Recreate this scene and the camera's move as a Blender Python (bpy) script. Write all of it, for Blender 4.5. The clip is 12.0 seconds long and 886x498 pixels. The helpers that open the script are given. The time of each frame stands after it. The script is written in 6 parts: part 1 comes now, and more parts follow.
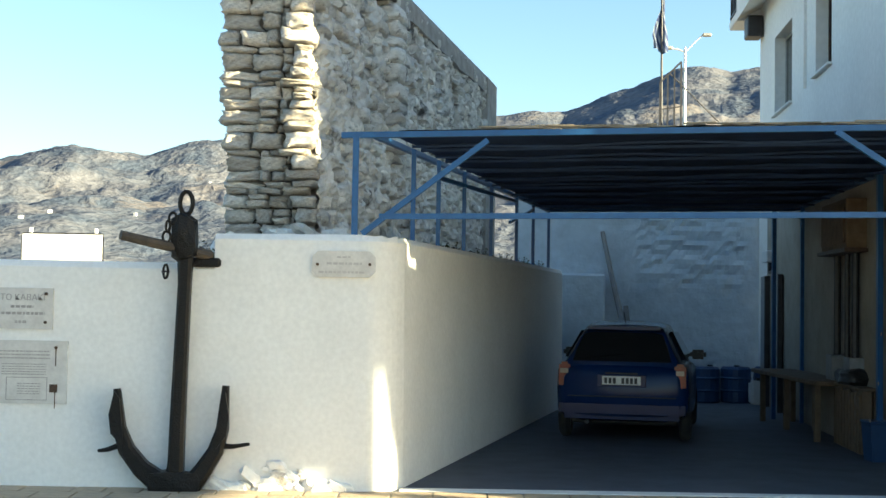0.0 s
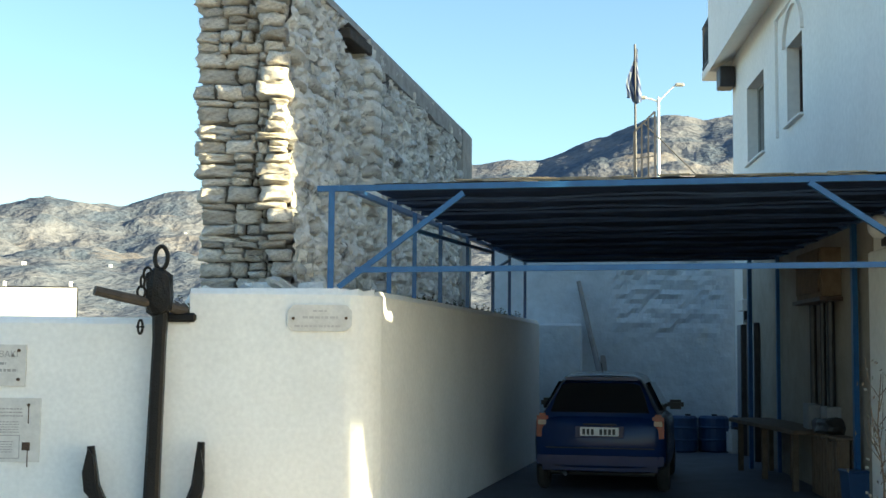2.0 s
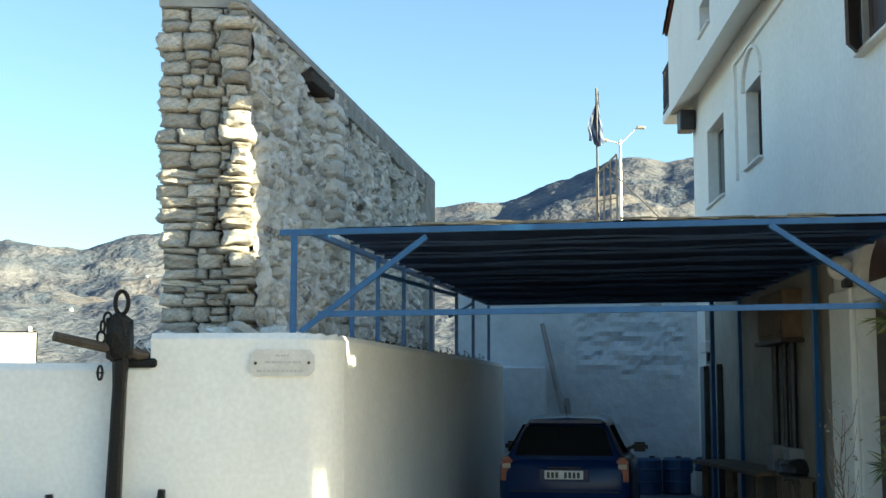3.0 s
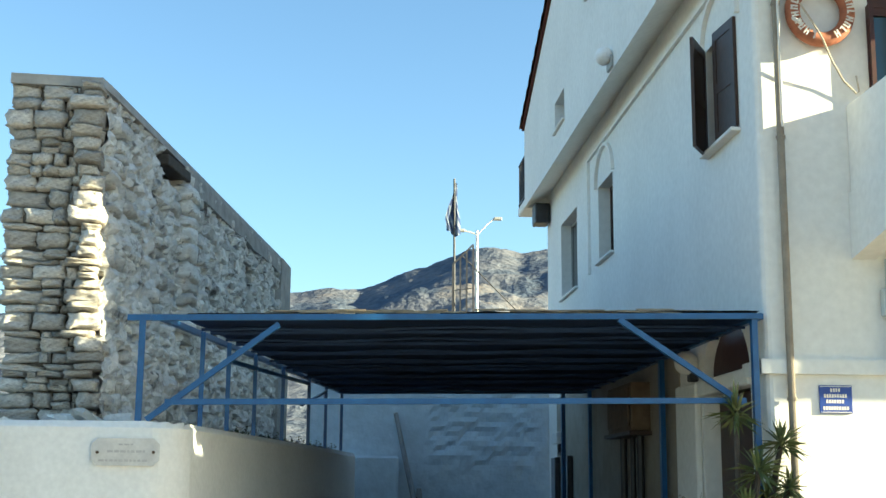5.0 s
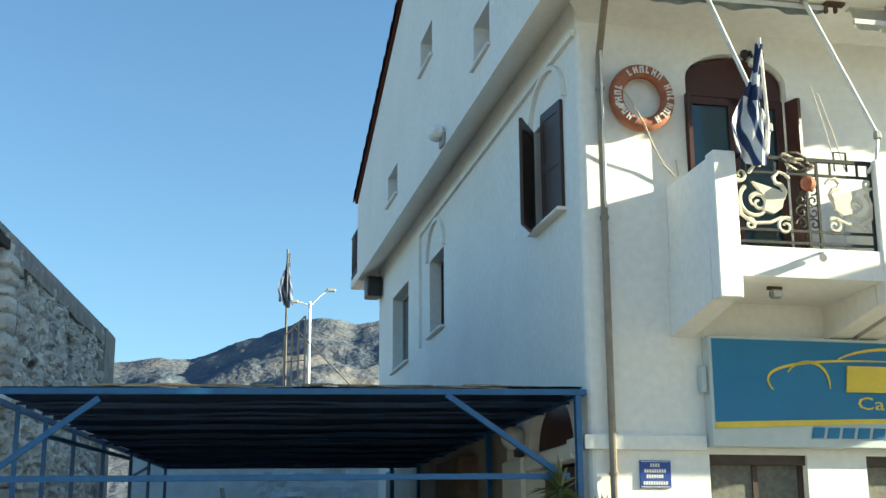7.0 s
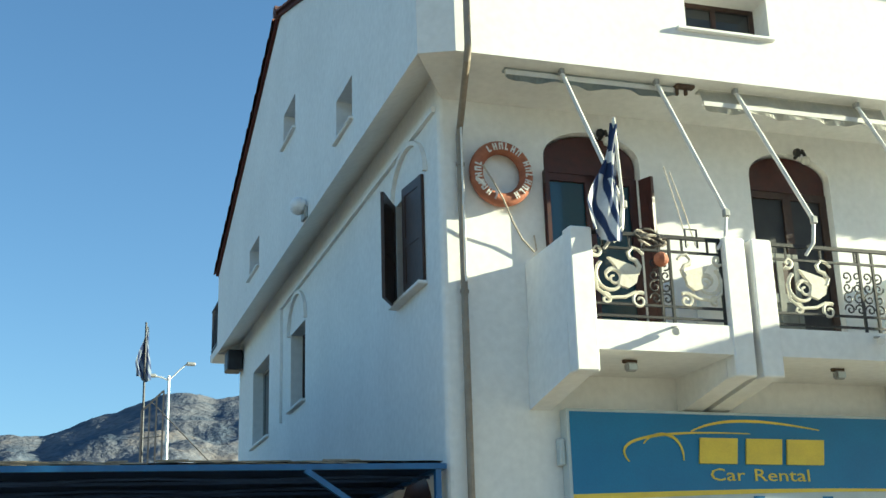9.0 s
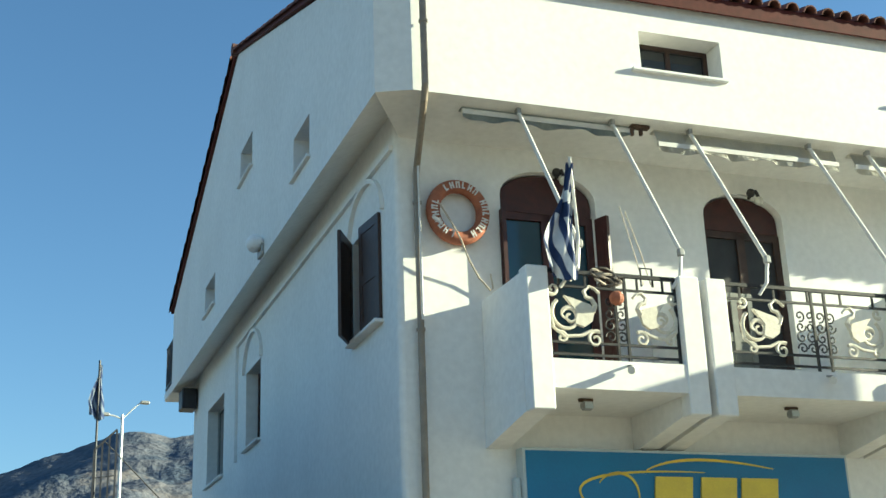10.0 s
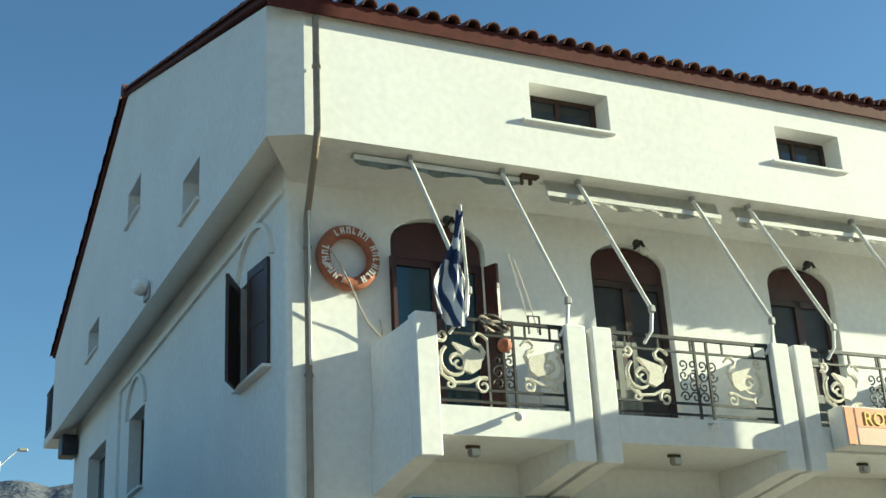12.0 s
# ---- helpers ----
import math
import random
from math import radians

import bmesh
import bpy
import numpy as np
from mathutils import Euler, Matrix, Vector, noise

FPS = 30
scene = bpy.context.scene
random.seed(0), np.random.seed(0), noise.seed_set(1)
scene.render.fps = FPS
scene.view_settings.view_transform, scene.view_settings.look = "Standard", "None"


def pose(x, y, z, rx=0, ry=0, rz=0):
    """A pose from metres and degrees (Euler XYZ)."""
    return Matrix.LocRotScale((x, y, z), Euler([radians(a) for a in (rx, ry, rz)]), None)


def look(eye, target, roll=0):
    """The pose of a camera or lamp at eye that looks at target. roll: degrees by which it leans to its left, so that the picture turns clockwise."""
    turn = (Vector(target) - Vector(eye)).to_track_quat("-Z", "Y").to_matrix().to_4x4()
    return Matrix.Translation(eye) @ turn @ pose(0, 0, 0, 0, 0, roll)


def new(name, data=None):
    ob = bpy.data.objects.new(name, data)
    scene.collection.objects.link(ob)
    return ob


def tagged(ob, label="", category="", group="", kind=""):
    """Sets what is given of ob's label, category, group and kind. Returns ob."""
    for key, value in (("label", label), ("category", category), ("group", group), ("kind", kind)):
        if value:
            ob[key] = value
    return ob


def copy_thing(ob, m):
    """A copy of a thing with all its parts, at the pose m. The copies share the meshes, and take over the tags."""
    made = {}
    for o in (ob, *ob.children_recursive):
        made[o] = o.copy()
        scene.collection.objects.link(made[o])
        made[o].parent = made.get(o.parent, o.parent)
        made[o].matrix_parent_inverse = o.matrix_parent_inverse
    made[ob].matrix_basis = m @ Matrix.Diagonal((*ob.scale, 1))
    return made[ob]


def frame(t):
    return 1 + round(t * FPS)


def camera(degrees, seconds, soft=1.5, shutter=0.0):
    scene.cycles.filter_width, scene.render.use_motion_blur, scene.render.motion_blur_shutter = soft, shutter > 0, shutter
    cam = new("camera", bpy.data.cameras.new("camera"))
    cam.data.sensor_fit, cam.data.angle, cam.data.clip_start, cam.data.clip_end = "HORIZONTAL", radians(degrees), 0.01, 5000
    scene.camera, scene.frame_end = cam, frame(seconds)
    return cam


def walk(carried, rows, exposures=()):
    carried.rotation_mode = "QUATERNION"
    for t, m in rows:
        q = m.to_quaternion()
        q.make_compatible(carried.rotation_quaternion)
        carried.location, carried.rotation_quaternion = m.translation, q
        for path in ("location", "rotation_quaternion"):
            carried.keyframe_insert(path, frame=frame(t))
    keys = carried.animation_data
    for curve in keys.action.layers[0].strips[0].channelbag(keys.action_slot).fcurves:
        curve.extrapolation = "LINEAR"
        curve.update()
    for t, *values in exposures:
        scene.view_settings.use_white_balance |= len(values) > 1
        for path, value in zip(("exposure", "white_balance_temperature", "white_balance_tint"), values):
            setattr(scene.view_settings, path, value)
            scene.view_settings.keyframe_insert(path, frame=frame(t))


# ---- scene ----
cam = camera(38.56, 12.0, soft=1.5)
# seconds, eye x y z, yaw, pitch, roll
ROWS = [
    (0.0, -0.000, -0.000, 1.650, -0.10, 2.54, 0.98),
    (0.5, -0.012, 0.009, 1.661, -0.29, 3.08, 0.99),
    (1.0, -0.010, 0.011, 1.672, -0.32, 3.53, 0.85),
    (1.5, -0.006, 0.021, 1.670, -0.53, 4.17, 0.50),
    (2.0, 0.001, 0.012, 1.685, -1.14, 4.77, 0.50),
    (2.5, 0.004, 0.015, 1.694, -1.93, 5.71, 0.39),
    (4.5, 0.027, 0.067, 1.715, -7.03, 9.61, 0.03),
    (5.0, 0.035, 0.049, 1.724, -9.27, 10.65, 0.43),
    (5.5, 0.040, 0.037, 1.726, -11.15, 11.33, 0.17),
    (6.0, 0.056, 0.041, 1.735, -13.01, 12.06, 0.07),
    (6.5, 0.064, 0.031, 1.735, -15.23, 13.09, -0.25),
    (7.0, 0.077, 0.032, 1.752, -16.91, 13.88, -0.29),
    (7.5, 0.079, 0.021, 1.750, -18.41, 14.89, -0.81),
    (9.5, 0.106, 0.000, 1.748, -24.53, 17.80, -1.89),
    (10.0, 0.108, -0.004, 1.749, -25.40, 18.74, -2.15),
    (10.5, 0.112, -0.001, 1.743, -26.54, 19.83, -2.51),
    (11.0, 0.114, -0.012, 1.747, -27.76, 20.27, -2.75),
    (11.5, 0.113, -0.020, 1.751, -29.11, 20.52, -3.01),
    (12.0, 0.113, -0.019, 1.727, -30.72, 20.67, -3.11),
]
# stops, kelvin, tint: the camera's own exposure drifts as it pans
EXPOSURES = [(0.0, 2.42, 6100, 0), (4.5, 2.36, 5750, -4), (7.5, 1.85, 5300, -5), (9.5, 1.66, 5120, -6), (12.0, 1.36, 5150, -8)]
walk(cam, [(t, pose(x, y, z, 90 + pitch, 0, yaw) @ pose(0, 0, 0, 0, 0, roll)) for t, x, y, z, yaw, pitch, roll in ROWS], EXPOSURES)

# ---- light ----
SUN_ELEV, SUN_SIDE = 16.7, 14.5          # degrees above the horizon, degrees off the house front
HOUSE_TURN = -5.12
HM = pose(4.72, 10.76, 0, 0, 0, HOUSE_TURN)
to_sun = HM.to_3x3() @ Vector((math.cos(radians(SUN_SIDE)), -math.sin(radians(SUN_SIDE)), math.tan(radians(SUN_ELEV))))
to_sun.normalize()
world = bpy.data.worlds.new("world")
scene.world = world
world.use_nodes = True
sky = world.node_tree.nodes.new("ShaderNodeTexSky")
sky.sky_type, sky.sun_disc = "NISHITA", False
sky.sun_elevation, sky.sun_rotation = radians(SUN_ELEV), math.atan2(to_sun.x, to_sun.y)
sky.air_density, sky.dust_density, sky.ozone_density = 1.0, 0.6, 1.6
back = world.node_tree.nodes["Background"]
back.inputs["Strength"].default_value = 0.055
world.node_tree.links.new(sky.outputs[0], back.inputs["Color"])
sun = new("sun", bpy.data.lights.new("sun", "SUN"))
sun.data.energy, sun.data.angle, sun.data.color = 5.0, radians(0.5), (1.0, 0.80, 0.49)
sun.matrix_world = look(to_sun * 50, (0, 0, 0))


# ---- materials ----
def mat(name, c1, c2=None, rough=0.7, metal=0.0, scale=6.0, fine=60.0, bump=0.15, dist=0.01, grain=0.12, spread=(0.35, 0.65), vary=0.0, spec=0.5, stain=None, stain_at=0.62):
    """Two-scale procedural surface: c1 to c2 in broad patches, a fine grain, an optional stain and a bump."""
    m = bpy.data.materials.new(name)
    m.use_nodes = True
    nt = m.node_tree
    nd, ln = nt.nodes, nt.links
    b = nd["Principled BSDF"]
    b.inputs["Roughness"].default_value, b.inputs["Metallic"].default_value = rough, metal
    b.inputs["Specular IOR Level"].default_value = spec
    c2 = c2 or tuple(v * 0.8 for v in c1)
    co = nd.new("ShaderNodeTexCoord")
    big = nd.new("ShaderNodeTexNoise")
    big.inputs["Scale"].default_value, big.inputs["Detail"].default_value, big.inputs["Roughness"].default_value = scale, 6, 0.6
    ln.new(co.outputs["Object"], big.inputs["Vector"])
    ramp = nd.new("ShaderNodeValToRGB")
    ramp.color_ramp.elements[0].position, ramp.color_ramp.elements[1].position = spread
    ramp.color_ramp.elements[0].color, ramp.color_ramp.elements[1].color = (*c1, 1), (*c2, 1)
    ln.new(big.outputs["Fac"], ramp.inputs["Fac"])
    col = ramp.outputs["Color"]
    small = nd.new("ShaderNodeTexNoise")
    small.inputs["Scale"].default_value, small.inputs["Detail"].default_value = fine, 4
    ln.new(co.outputs["Object"], small.inputs["Vector"])
    hsv = nd.new("ShaderNodeHueSaturation")
    mr = nd.new("ShaderNodeMapRange")
    mr.inputs["To Min"].default_value, mr.inputs["To Max"].default_value = 1 - grain, 1 + grain
    ln.new(small.outputs["Fac"], mr.inputs["Value"])
    ln.new(mr.outputs["Result"], hsv.inputs["Value"])
    ln.new(col, hsv.inputs["Color"])
    col = hsv.outputs["Color"]
    if vary:
        info = nd.new("ShaderNodeObjectInfo")
        h2 = nd.new("ShaderNodeHueSaturation")
        m2 = nd.new("ShaderNodeMapRange")
        m2.inputs["To Min"].default_value, m2.inputs["To Max"].default_value = 1 - vary, 1 + vary
        geo = nd.new("ShaderNodeNewGeometry")
        add = nd.new("ShaderNodeMath")
        add.operation = "ADD"
        ln.new(info.outputs["Random"], add.inputs[0])
        ln.new(geo.outputs["Random Per Island"], add.inputs[1])
        frac = nd.new("ShaderNodeMath")
        frac.operation = "FRACT"
        ln.new(add.outputs[0], frac.inputs[0])
        ln.new(frac.outputs[0], m2.inputs["Value"])
        ln.new(m2.outputs["Result"], h2.inputs["Value"])
        ln.new(col, h2.inputs["Color"])
        col = h2.outputs["Color"]
    if stain:
        st = nd.new("ShaderNodeTexNoise")
        st.inputs["Scale"].default_value, st.inputs["Detail"].default_value, st.inputs["Roughness"].default_value = scale * 0.45, 9, 0.7
        mp = nd.new("ShaderNodeMapping")
        mp.inputs["Location"].default_value = (3.1, 7.7, 1.9)
        ln.new(co.outputs["Object"], mp.inputs["Vector"])
        ln.new(mp.outputs["Vector"], st.inputs["Vector"])
        r2 = nd.new("ShaderNodeValToRGB")
        r2.color_ramp.elements[0].position, r2.color_ramp.elements[1].position = stain_at, stain_at + 0.12
        ln.new(st.outputs["Fac"], r2.inputs["Fac"])
        mx = nd.new("ShaderNodeMix")
        mx.data_type = "RGBA"
        ln.new(r2.outputs["Color"], mx.inputs[0])
        ln.new(col, mx.inputs[6])
        mx.inputs[7].default_value = (*stain, 1)
        col = mx.outputs[2]
    ln.new(col, b.inputs["Base Color"])
    if bump:
        ad = nd.new("ShaderNodeMath")
        ad.operation = "ADD"
        ln.new(big.outputs["Fac"], ad.inputs[0])
        ln.new(small.outputs["Fac"], ad.inputs[1])
        bp = nd.new("ShaderNodeBump")
        bp.inputs["Strength"].default_value, bp.inputs["Distance"].default_value = bump, dist
        ln.new(ad.outputs[0], bp.inputs["Height"])
        ln.new(bp.outputs["Normal"], b.inputs["Normal"])
    return m


def glass_mat(name, tint, rough=0.05):
    m = bpy.data.materials.new(name)
    m.use_nodes = True
    b = m.node_tree.nodes["Principled BSDF"]
    b.inputs["Base Color"].default_value = (*tint, 1)
    b.inputs["Roughness"].default_value = rough
    b.inputs["Specular IOR Level"].default_value = 0.8
    return m


# beige coat with stains, set darker to hold the car port's gloom
BEIGE = mat("stained_beige_plaster_dimmed", (0.32, 0.29, 0.24), (0.24, 0.215, 0.175), 0.9, scale=1.8, fine=25, bump=0.3, stain=(0.20, 0.17, 0.13), stain_at=0.6)
WHITE = mat("white_plaster", (0.83, 0.82, 0.79), (0.78, 0.77, 0.74), 0.85, scale=1.6, fine=22, bump=0.10, dist=0.012, stain=(0.62, 0.60, 0.55), stain_at=0.66)
HOUSE = mat("house_plaster", (0.82, 0.81, 0.78), (0.77, 0.76, 0.73), 0.85, scale=0.9, fine=12, bump=0.06, dist=0.006, stain=(0.68, 0.67, 0.65), stain_at=0.68)
# white limewash, dimmed and blued in its colour for the skylit shade
ROUGHWALL = mat("rough_limewash_skylight_blue", (0.52, 0.60, 0.68), (0.42, 0.50, 0.58), 0.9, scale=1.6, fine=9, bump=0.35, dist=0.05, stain=(0.46, 0.49, 0.50), stain_at=0.64)
STONE = mat("rubble_stone", (0.70, 0.655, 0.585), (0.45, 0.41, 0.36), 0.9, scale=7, fine=45, bump=0.6, dist=0.02, vary=0.32, stain=(0.20, 0.17, 0.145), stain_at=0.56)
STONE_PALE = mat("limewashed_stone", (0.82, 0.795, 0.745), (0.60, 0.575, 0.53), 0.9, scale=5, fine=35, bump=0.6, dist=0.02, vary=0.25, stain=(0.20, 0.18, 0.16), stain_at=0.57)
# near-black blotches stand in for the shade of cracks and hollows
LIME = mat("crumbling_lime_mortar", (0.78, 0.765, 0.73), (0.56, 0.545, 0.51), 0.95, scale=5, fine=30, bump=0.8, dist=0.03, stain=(0.09, 0.085, 0.078), stain_at=0.535)
MORTAR = mat("earth_mortar", (0.20, 0.175, 0.145), (0.10, 0.09, 0.075), 0.95, scale=8, fine=50, bump=0.9, dist=0.04)
CAPMORTAR = mat("cement_capping", (0.44, 0.42, 0.39), (0.30, 0.29, 0.27), 0.9, scale=5, fine=40, bump=0.6, stain=(0.20, 0.19, 0.17), stain_at=0.6)
# concrete base kept dark and bluish to carry the car port's shade
CONCRETE = mat("shade_toned_garage_concrete", (0.10, 0.115, 0.145), (0.07, 0.08, 0.105), 0.7, scale=2.5, fine=40, bump=0.3, stain=(0.05, 0.055, 0.065), stain_at=0.62)
PAVING = mat("tan_paving", (0.52, 0.42, 0.29), (0.42, 0.33, 0.23), 0.85, scale=5, fine=60, bump=0.4, vary=0.15)
STREET = mat("worn_street_paving", (0.30, 0.26, 0.20), (0.22, 0.19, 0.15), 0.9, scale=3, fine=40, bump=0.4, stain=(0.15, 0.13, 0.11), stain_at=0.62)
EARTH = mat("dry_ground", (0.32, 0.27, 0.20), (0.22, 0.20, 0.15), 0.95, scale=0.4, fine=6, bump=0.5)
BLUE = mat("blue_paint", (0.022, 0.105, 0.28), (0.017, 0.08, 0.22), 0.35, scale=9, fine=70, bump=0.1, stain=(0.06, 0.15, 0.30), stain_at=0.62)
REED = mat("dark_reed_matting", (0.07, 0.05, 0.035), (0.04, 0.032, 0.025), 0.9, scale=4, fine=60, bump=0.5, vary=0.35)
NETTING = mat("blue_black_shade_cloth", (0.022, 0.055, 0.15), (0.012, 0.030, 0.085), 0.85, scale=2, fine=80, bump=0.3)
REEDTOP = mat("bleached_reeds", (0.34, 0.29, 0.21), (0.20, 0.17, 0.13), 0.9, scale=10, fine=80, bump=0.4, vary=0.2)
IRON = mat("weathered_black_iron", (0.009, 0.009, 0.009), (0.014, 0.012, 0.011), 0.34, metal=0.0, scale=11, fine=60, bump=0.7, dist=0.012, spec=0.2, stain=(0.03, 0.024, 0.02), stain_at=0.72)
BARK = mat("worn_timber_stock", (0.075, 0.06, 0.048), (0.045, 0.038, 0.03), 0.8, scale=12, fine=70, bump=0.5)
MARBLE = mat("grey_veined_marble", (0.66, 0.64, 0.60), (0.56, 0.54, 0.51), 0.5, scale=7, fine=40, bump=0.1, stain=(0.58, 0.48, 0.36), stain_at=0.64)
INK = mat("faded_engraving", (0.30, 0.28, 0.27), (0.40, 0.38, 0.36), 0.8, bump=0)
INKPALE = mat("worn_engraving", (0.44, 0.42, 0.41), (0.50, 0.48, 0.46), 0.8, bump=0)
RUST = mat("rusty_bolt", (0.10, 0.06, 0.035), (0.05, 0.03, 0.02), 0.8, scale=30, bump=0.3)
SIGNWHITE = mat("white_sheet", (0.85, 0.85, 0.85), (0.80, 0.80, 0.80), 0.5, bump=0.02)
CARPAINT = mat("dark_blue_car_paint", (0.005, 0.022, 0.09), (0.004, 0.018, 0.075), 0.22, scale=3, fine=90, bump=0.0, spec=0.3)
BLACKPL = mat("black_plastic", (0.02, 0.02, 0.022), (0.03, 0.03, 0.03), 0.5, bump=0.05)
TYRE = mat("tyre_rubber", (0.025, 0.025, 0.025), (0.04, 0.04, 0.038), 0.85, bump=0.2)
ALLOY = mat("dull_alloy", (0.4, 0.4, 0.41), (0.3, 0.3, 0.31), 0.4, metal=0.8, bump=0.05)
CARGLASS = glass_mat("dark_car_glass", (0.012, 0.014, 0.016))
TAIL = mat("red_tail_lens", (0.22, 0.015, 0.012), (0.16, 0.012, 0.01), 0.2, bump=0)
TAILCLEAR = mat("clear_tail_lens", (0.40, 0.30, 0.24), (0.32, 0.24, 0.2), 0.2, bump=0)
PLATE = mat("white_plate", (0.62, 0.62, 0.60), (0.72, 0.72, 0.70), 0.4, bump=0)
DARKBAR = mat("black_marks", (0.03, 0.03, 0.03), (0.04, 0.04, 0.04), 0.6, bump=0)
WOODB = mat("dark_brown_joinery", (0.055, 0.028, 0.018), (0.035, 0.018, 0.012), 0.5, scale=14, fine=80, bump=0.15)
WOODR = mat("red_brown_joinery", (0.06, 0.016, 0.011), (0.038, 0.012, 0.009), 0.5, scale=10, fine=80, bump=0.15)
WOODT = mat("weathered_timber", (0.17, 0.12, 0.08), (0.11, 0.078, 0.05), 0.8, scale=8, fine=60, bump=0.3)
WOODG = mat("grey_green_paint", (0.20, 0.205, 0.18), (0.14, 0.145, 0.13), 0.6, bump=0.1)
GLASS = glass_mat("window_glass", (0.02, 0.025, 0.03))
GLASSTEAL = glass_mat("teal_window_glass", (0.01, 0.035, 0.045))
BLIND = mat("dim_blind", (0.17, 0.165, 0.14), (0.11, 0.105, 0.09), 0.8, scale=20, fine=120, bump=0.2)
GREYFRAME = mat("grey_aluminium", (0.38, 0.38, 0.36), (0.30, 0.30, 0.29), 0.5, metal=0.3, bump=0.05)
PIPE = mat("brown_downpipe", (0.30, 0.25, 0.19), (0.23, 0.19, 0.145), 0.55, scale=8, bump=0.15)
TILE = mat("dark_red_roof_tile", (0.19, 0.075, 0.05), (0.10, 0.05, 0.042), 0.8, scale=6, fine=50, bump=0.3, vary=0.25)
FASCIA = mat("dark_red_fascia", (0.095, 0.024, 0.018), (0.065, 0.017, 0.013), 0.7, bump=0.1, spec=0.2)
RING = mat("faded_orange_ring", (0.36, 0.13, 0.065), (0.27, 0.095, 0.05), 0.75, scale=14, fine=60, bump=0.2)
LETTER = mat("white_letter_paint", (0.75, 0.72, 0.68), (0.65, 0.62, 0.58), 0.7, bump=0)
ROPE = mat("frayed_pale_rope", (0.55, 0.48, 0.38), (0.42, 0.36, 0.28), 0.9, scale=60, bump=0.4)
BLACKIRON = mat("black_wrought_iron", (0.02, 0.02, 0.022), (0.035, 0.033, 0.03), 0.5, metal=0.3, scale=20, bump=0.2)
CREAMIRON = mat("cream_painted_iron", (0.72, 0.68, 0.56), (0.62, 0.57, 0.46), 0.5, scale=18, bump=0.2)
ARMWHITE = mat("white_enamel", (0.72, 0.70, 0.65), (0.62, 0.60, 0.56), 0.4, scale=10, bump=0.05)
FABRIC = mat("pale_awning_cloth", (0.62, 0.60, 0.52), (0.52, 0.51, 0.46), 0.9, scale=9, fine=90, bump=0.2)
FABRICG = mat("grey_green_awning_cloth", (0.36, 0.39, 0.37), (0.28, 0.31, 0.30), 0.9, scale=9, fine=90, bump=0.2)
SIGNBLUE = mat("sign_blue", (0.02, 0.17, 0.36), (0.018, 0.145, 0.32), 0.45, scale=2, bump=0.02)
SIGNYEL = mat("sign_yellow", (0.72, 0.56, 0.05), (0.66, 0.50, 0.05), 0.45, bump=0.02)
SIGNGREY = mat("sign_pale_grey", (0.52, 0.57, 0.58), (0.47, 0.52, 0.53), 0.45, bump=0.02)
PLATEBLUE = mat("enamel_blue", (0.02, 0.06, 0.30), (0.02, 0.05, 0.26), 0.35, bump=0.02)
ORANGE = mat("faded_orange_panel", (0.72, 0.30, 0.12), (0.62, 0.25, 0.10), 0.5, bump=0.02)
PINK = mat("faded_salmon_panel", (0.75, 0.45, 0.33), (0.70, 0.40, 0.28), 0.5, bump=0.02)
LEAF = mat("yucca_leaf", (0.07, 0.105, 0.035), (0.15, 0.16, 0.06), 0.5, scale=5, fine=30, bump=0.1, vary=0.35)
SCRUB = mat("dark_scrub_leaf", (0.045, 0.06, 0.025), (0.09, 0.09, 0.045), 0.7, bump=0.1, vary=0.4)
DRUM = mat("blue_plastic_drum", (0.025, 0.07, 0.17), (0.02, 0.055, 0.14), 0.45, bump=0.1)
GREYBOX = mat("grey_metal_panel", (0.26, 0.27, 0.29), (0.20, 0.21, 0.22), 0.6, scale=8, bump=0.1)
DARKMETAL = mat("dark_metal", (0.05, 0.05, 0.055), (0.03, 0.03, 0.035), 0.5, metal=0.4, bump=0.1)
GALV = mat("pale_galvanised_steel", (0.62, 0.63, 0.64), (0.54, 0.55, 0.56), 0.45, metal=0.3, bump=0.03)
FLAGBLUE = mat("flag_blue", (0.02, 0.04, 0.12), (0.016, 0.03, 0.09), 0.85, scale=20, bump=0.2)
FLAGWHITE = mat("flag_white", (0.66, 0.66, 0.66), (0.56, 0.56, 0.58), 0.85, scale=20, bump=0.2)
FLAGDIM = mat("flag_shaded_white", (0.16, 0.19, 0.25), (0.12, 0.15, 0.20), 0.85, scale=20, bump=0.2)
CLAY = mat("terracotta", (0.30, 0.13, 0.07), (0.24, 0.10, 0.06), 0.8, bump=0.2)


# ---- mesh helpers ----
def mesh_of(name, bm, material):
    me = bpy.data.meshes.new(name)
    bmesh.ops.recalc_face_normals(bm, faces=bm.faces)
    bm.to_mesh(me)
    bm.free()
    for m in material if isinstance(material, (list, tuple)) else (material,):
        me.materials.append(m)
    return me


def part(name, bm, material, parent, label=""):
    """One mesh object under a thing or under a part."""
    ob = new(name, mesh_of(name, bm, material))
    ob.parent = parent
    return tagged(ob, label)


def thing(name, m, label, category, group="", kind=""):
    ob = new(name)
    ob.empty_display_size = 0.1
    ob.matrix_world = m
    return tagged(ob, label, category, group, kind)


def single(name, bm, material, m, label, category="", group="", kind=""):
    ob = new(name, mesh_of(name, bm, material))
    ob.matrix_world = m
    return tagged(ob, label, category, group, kind)


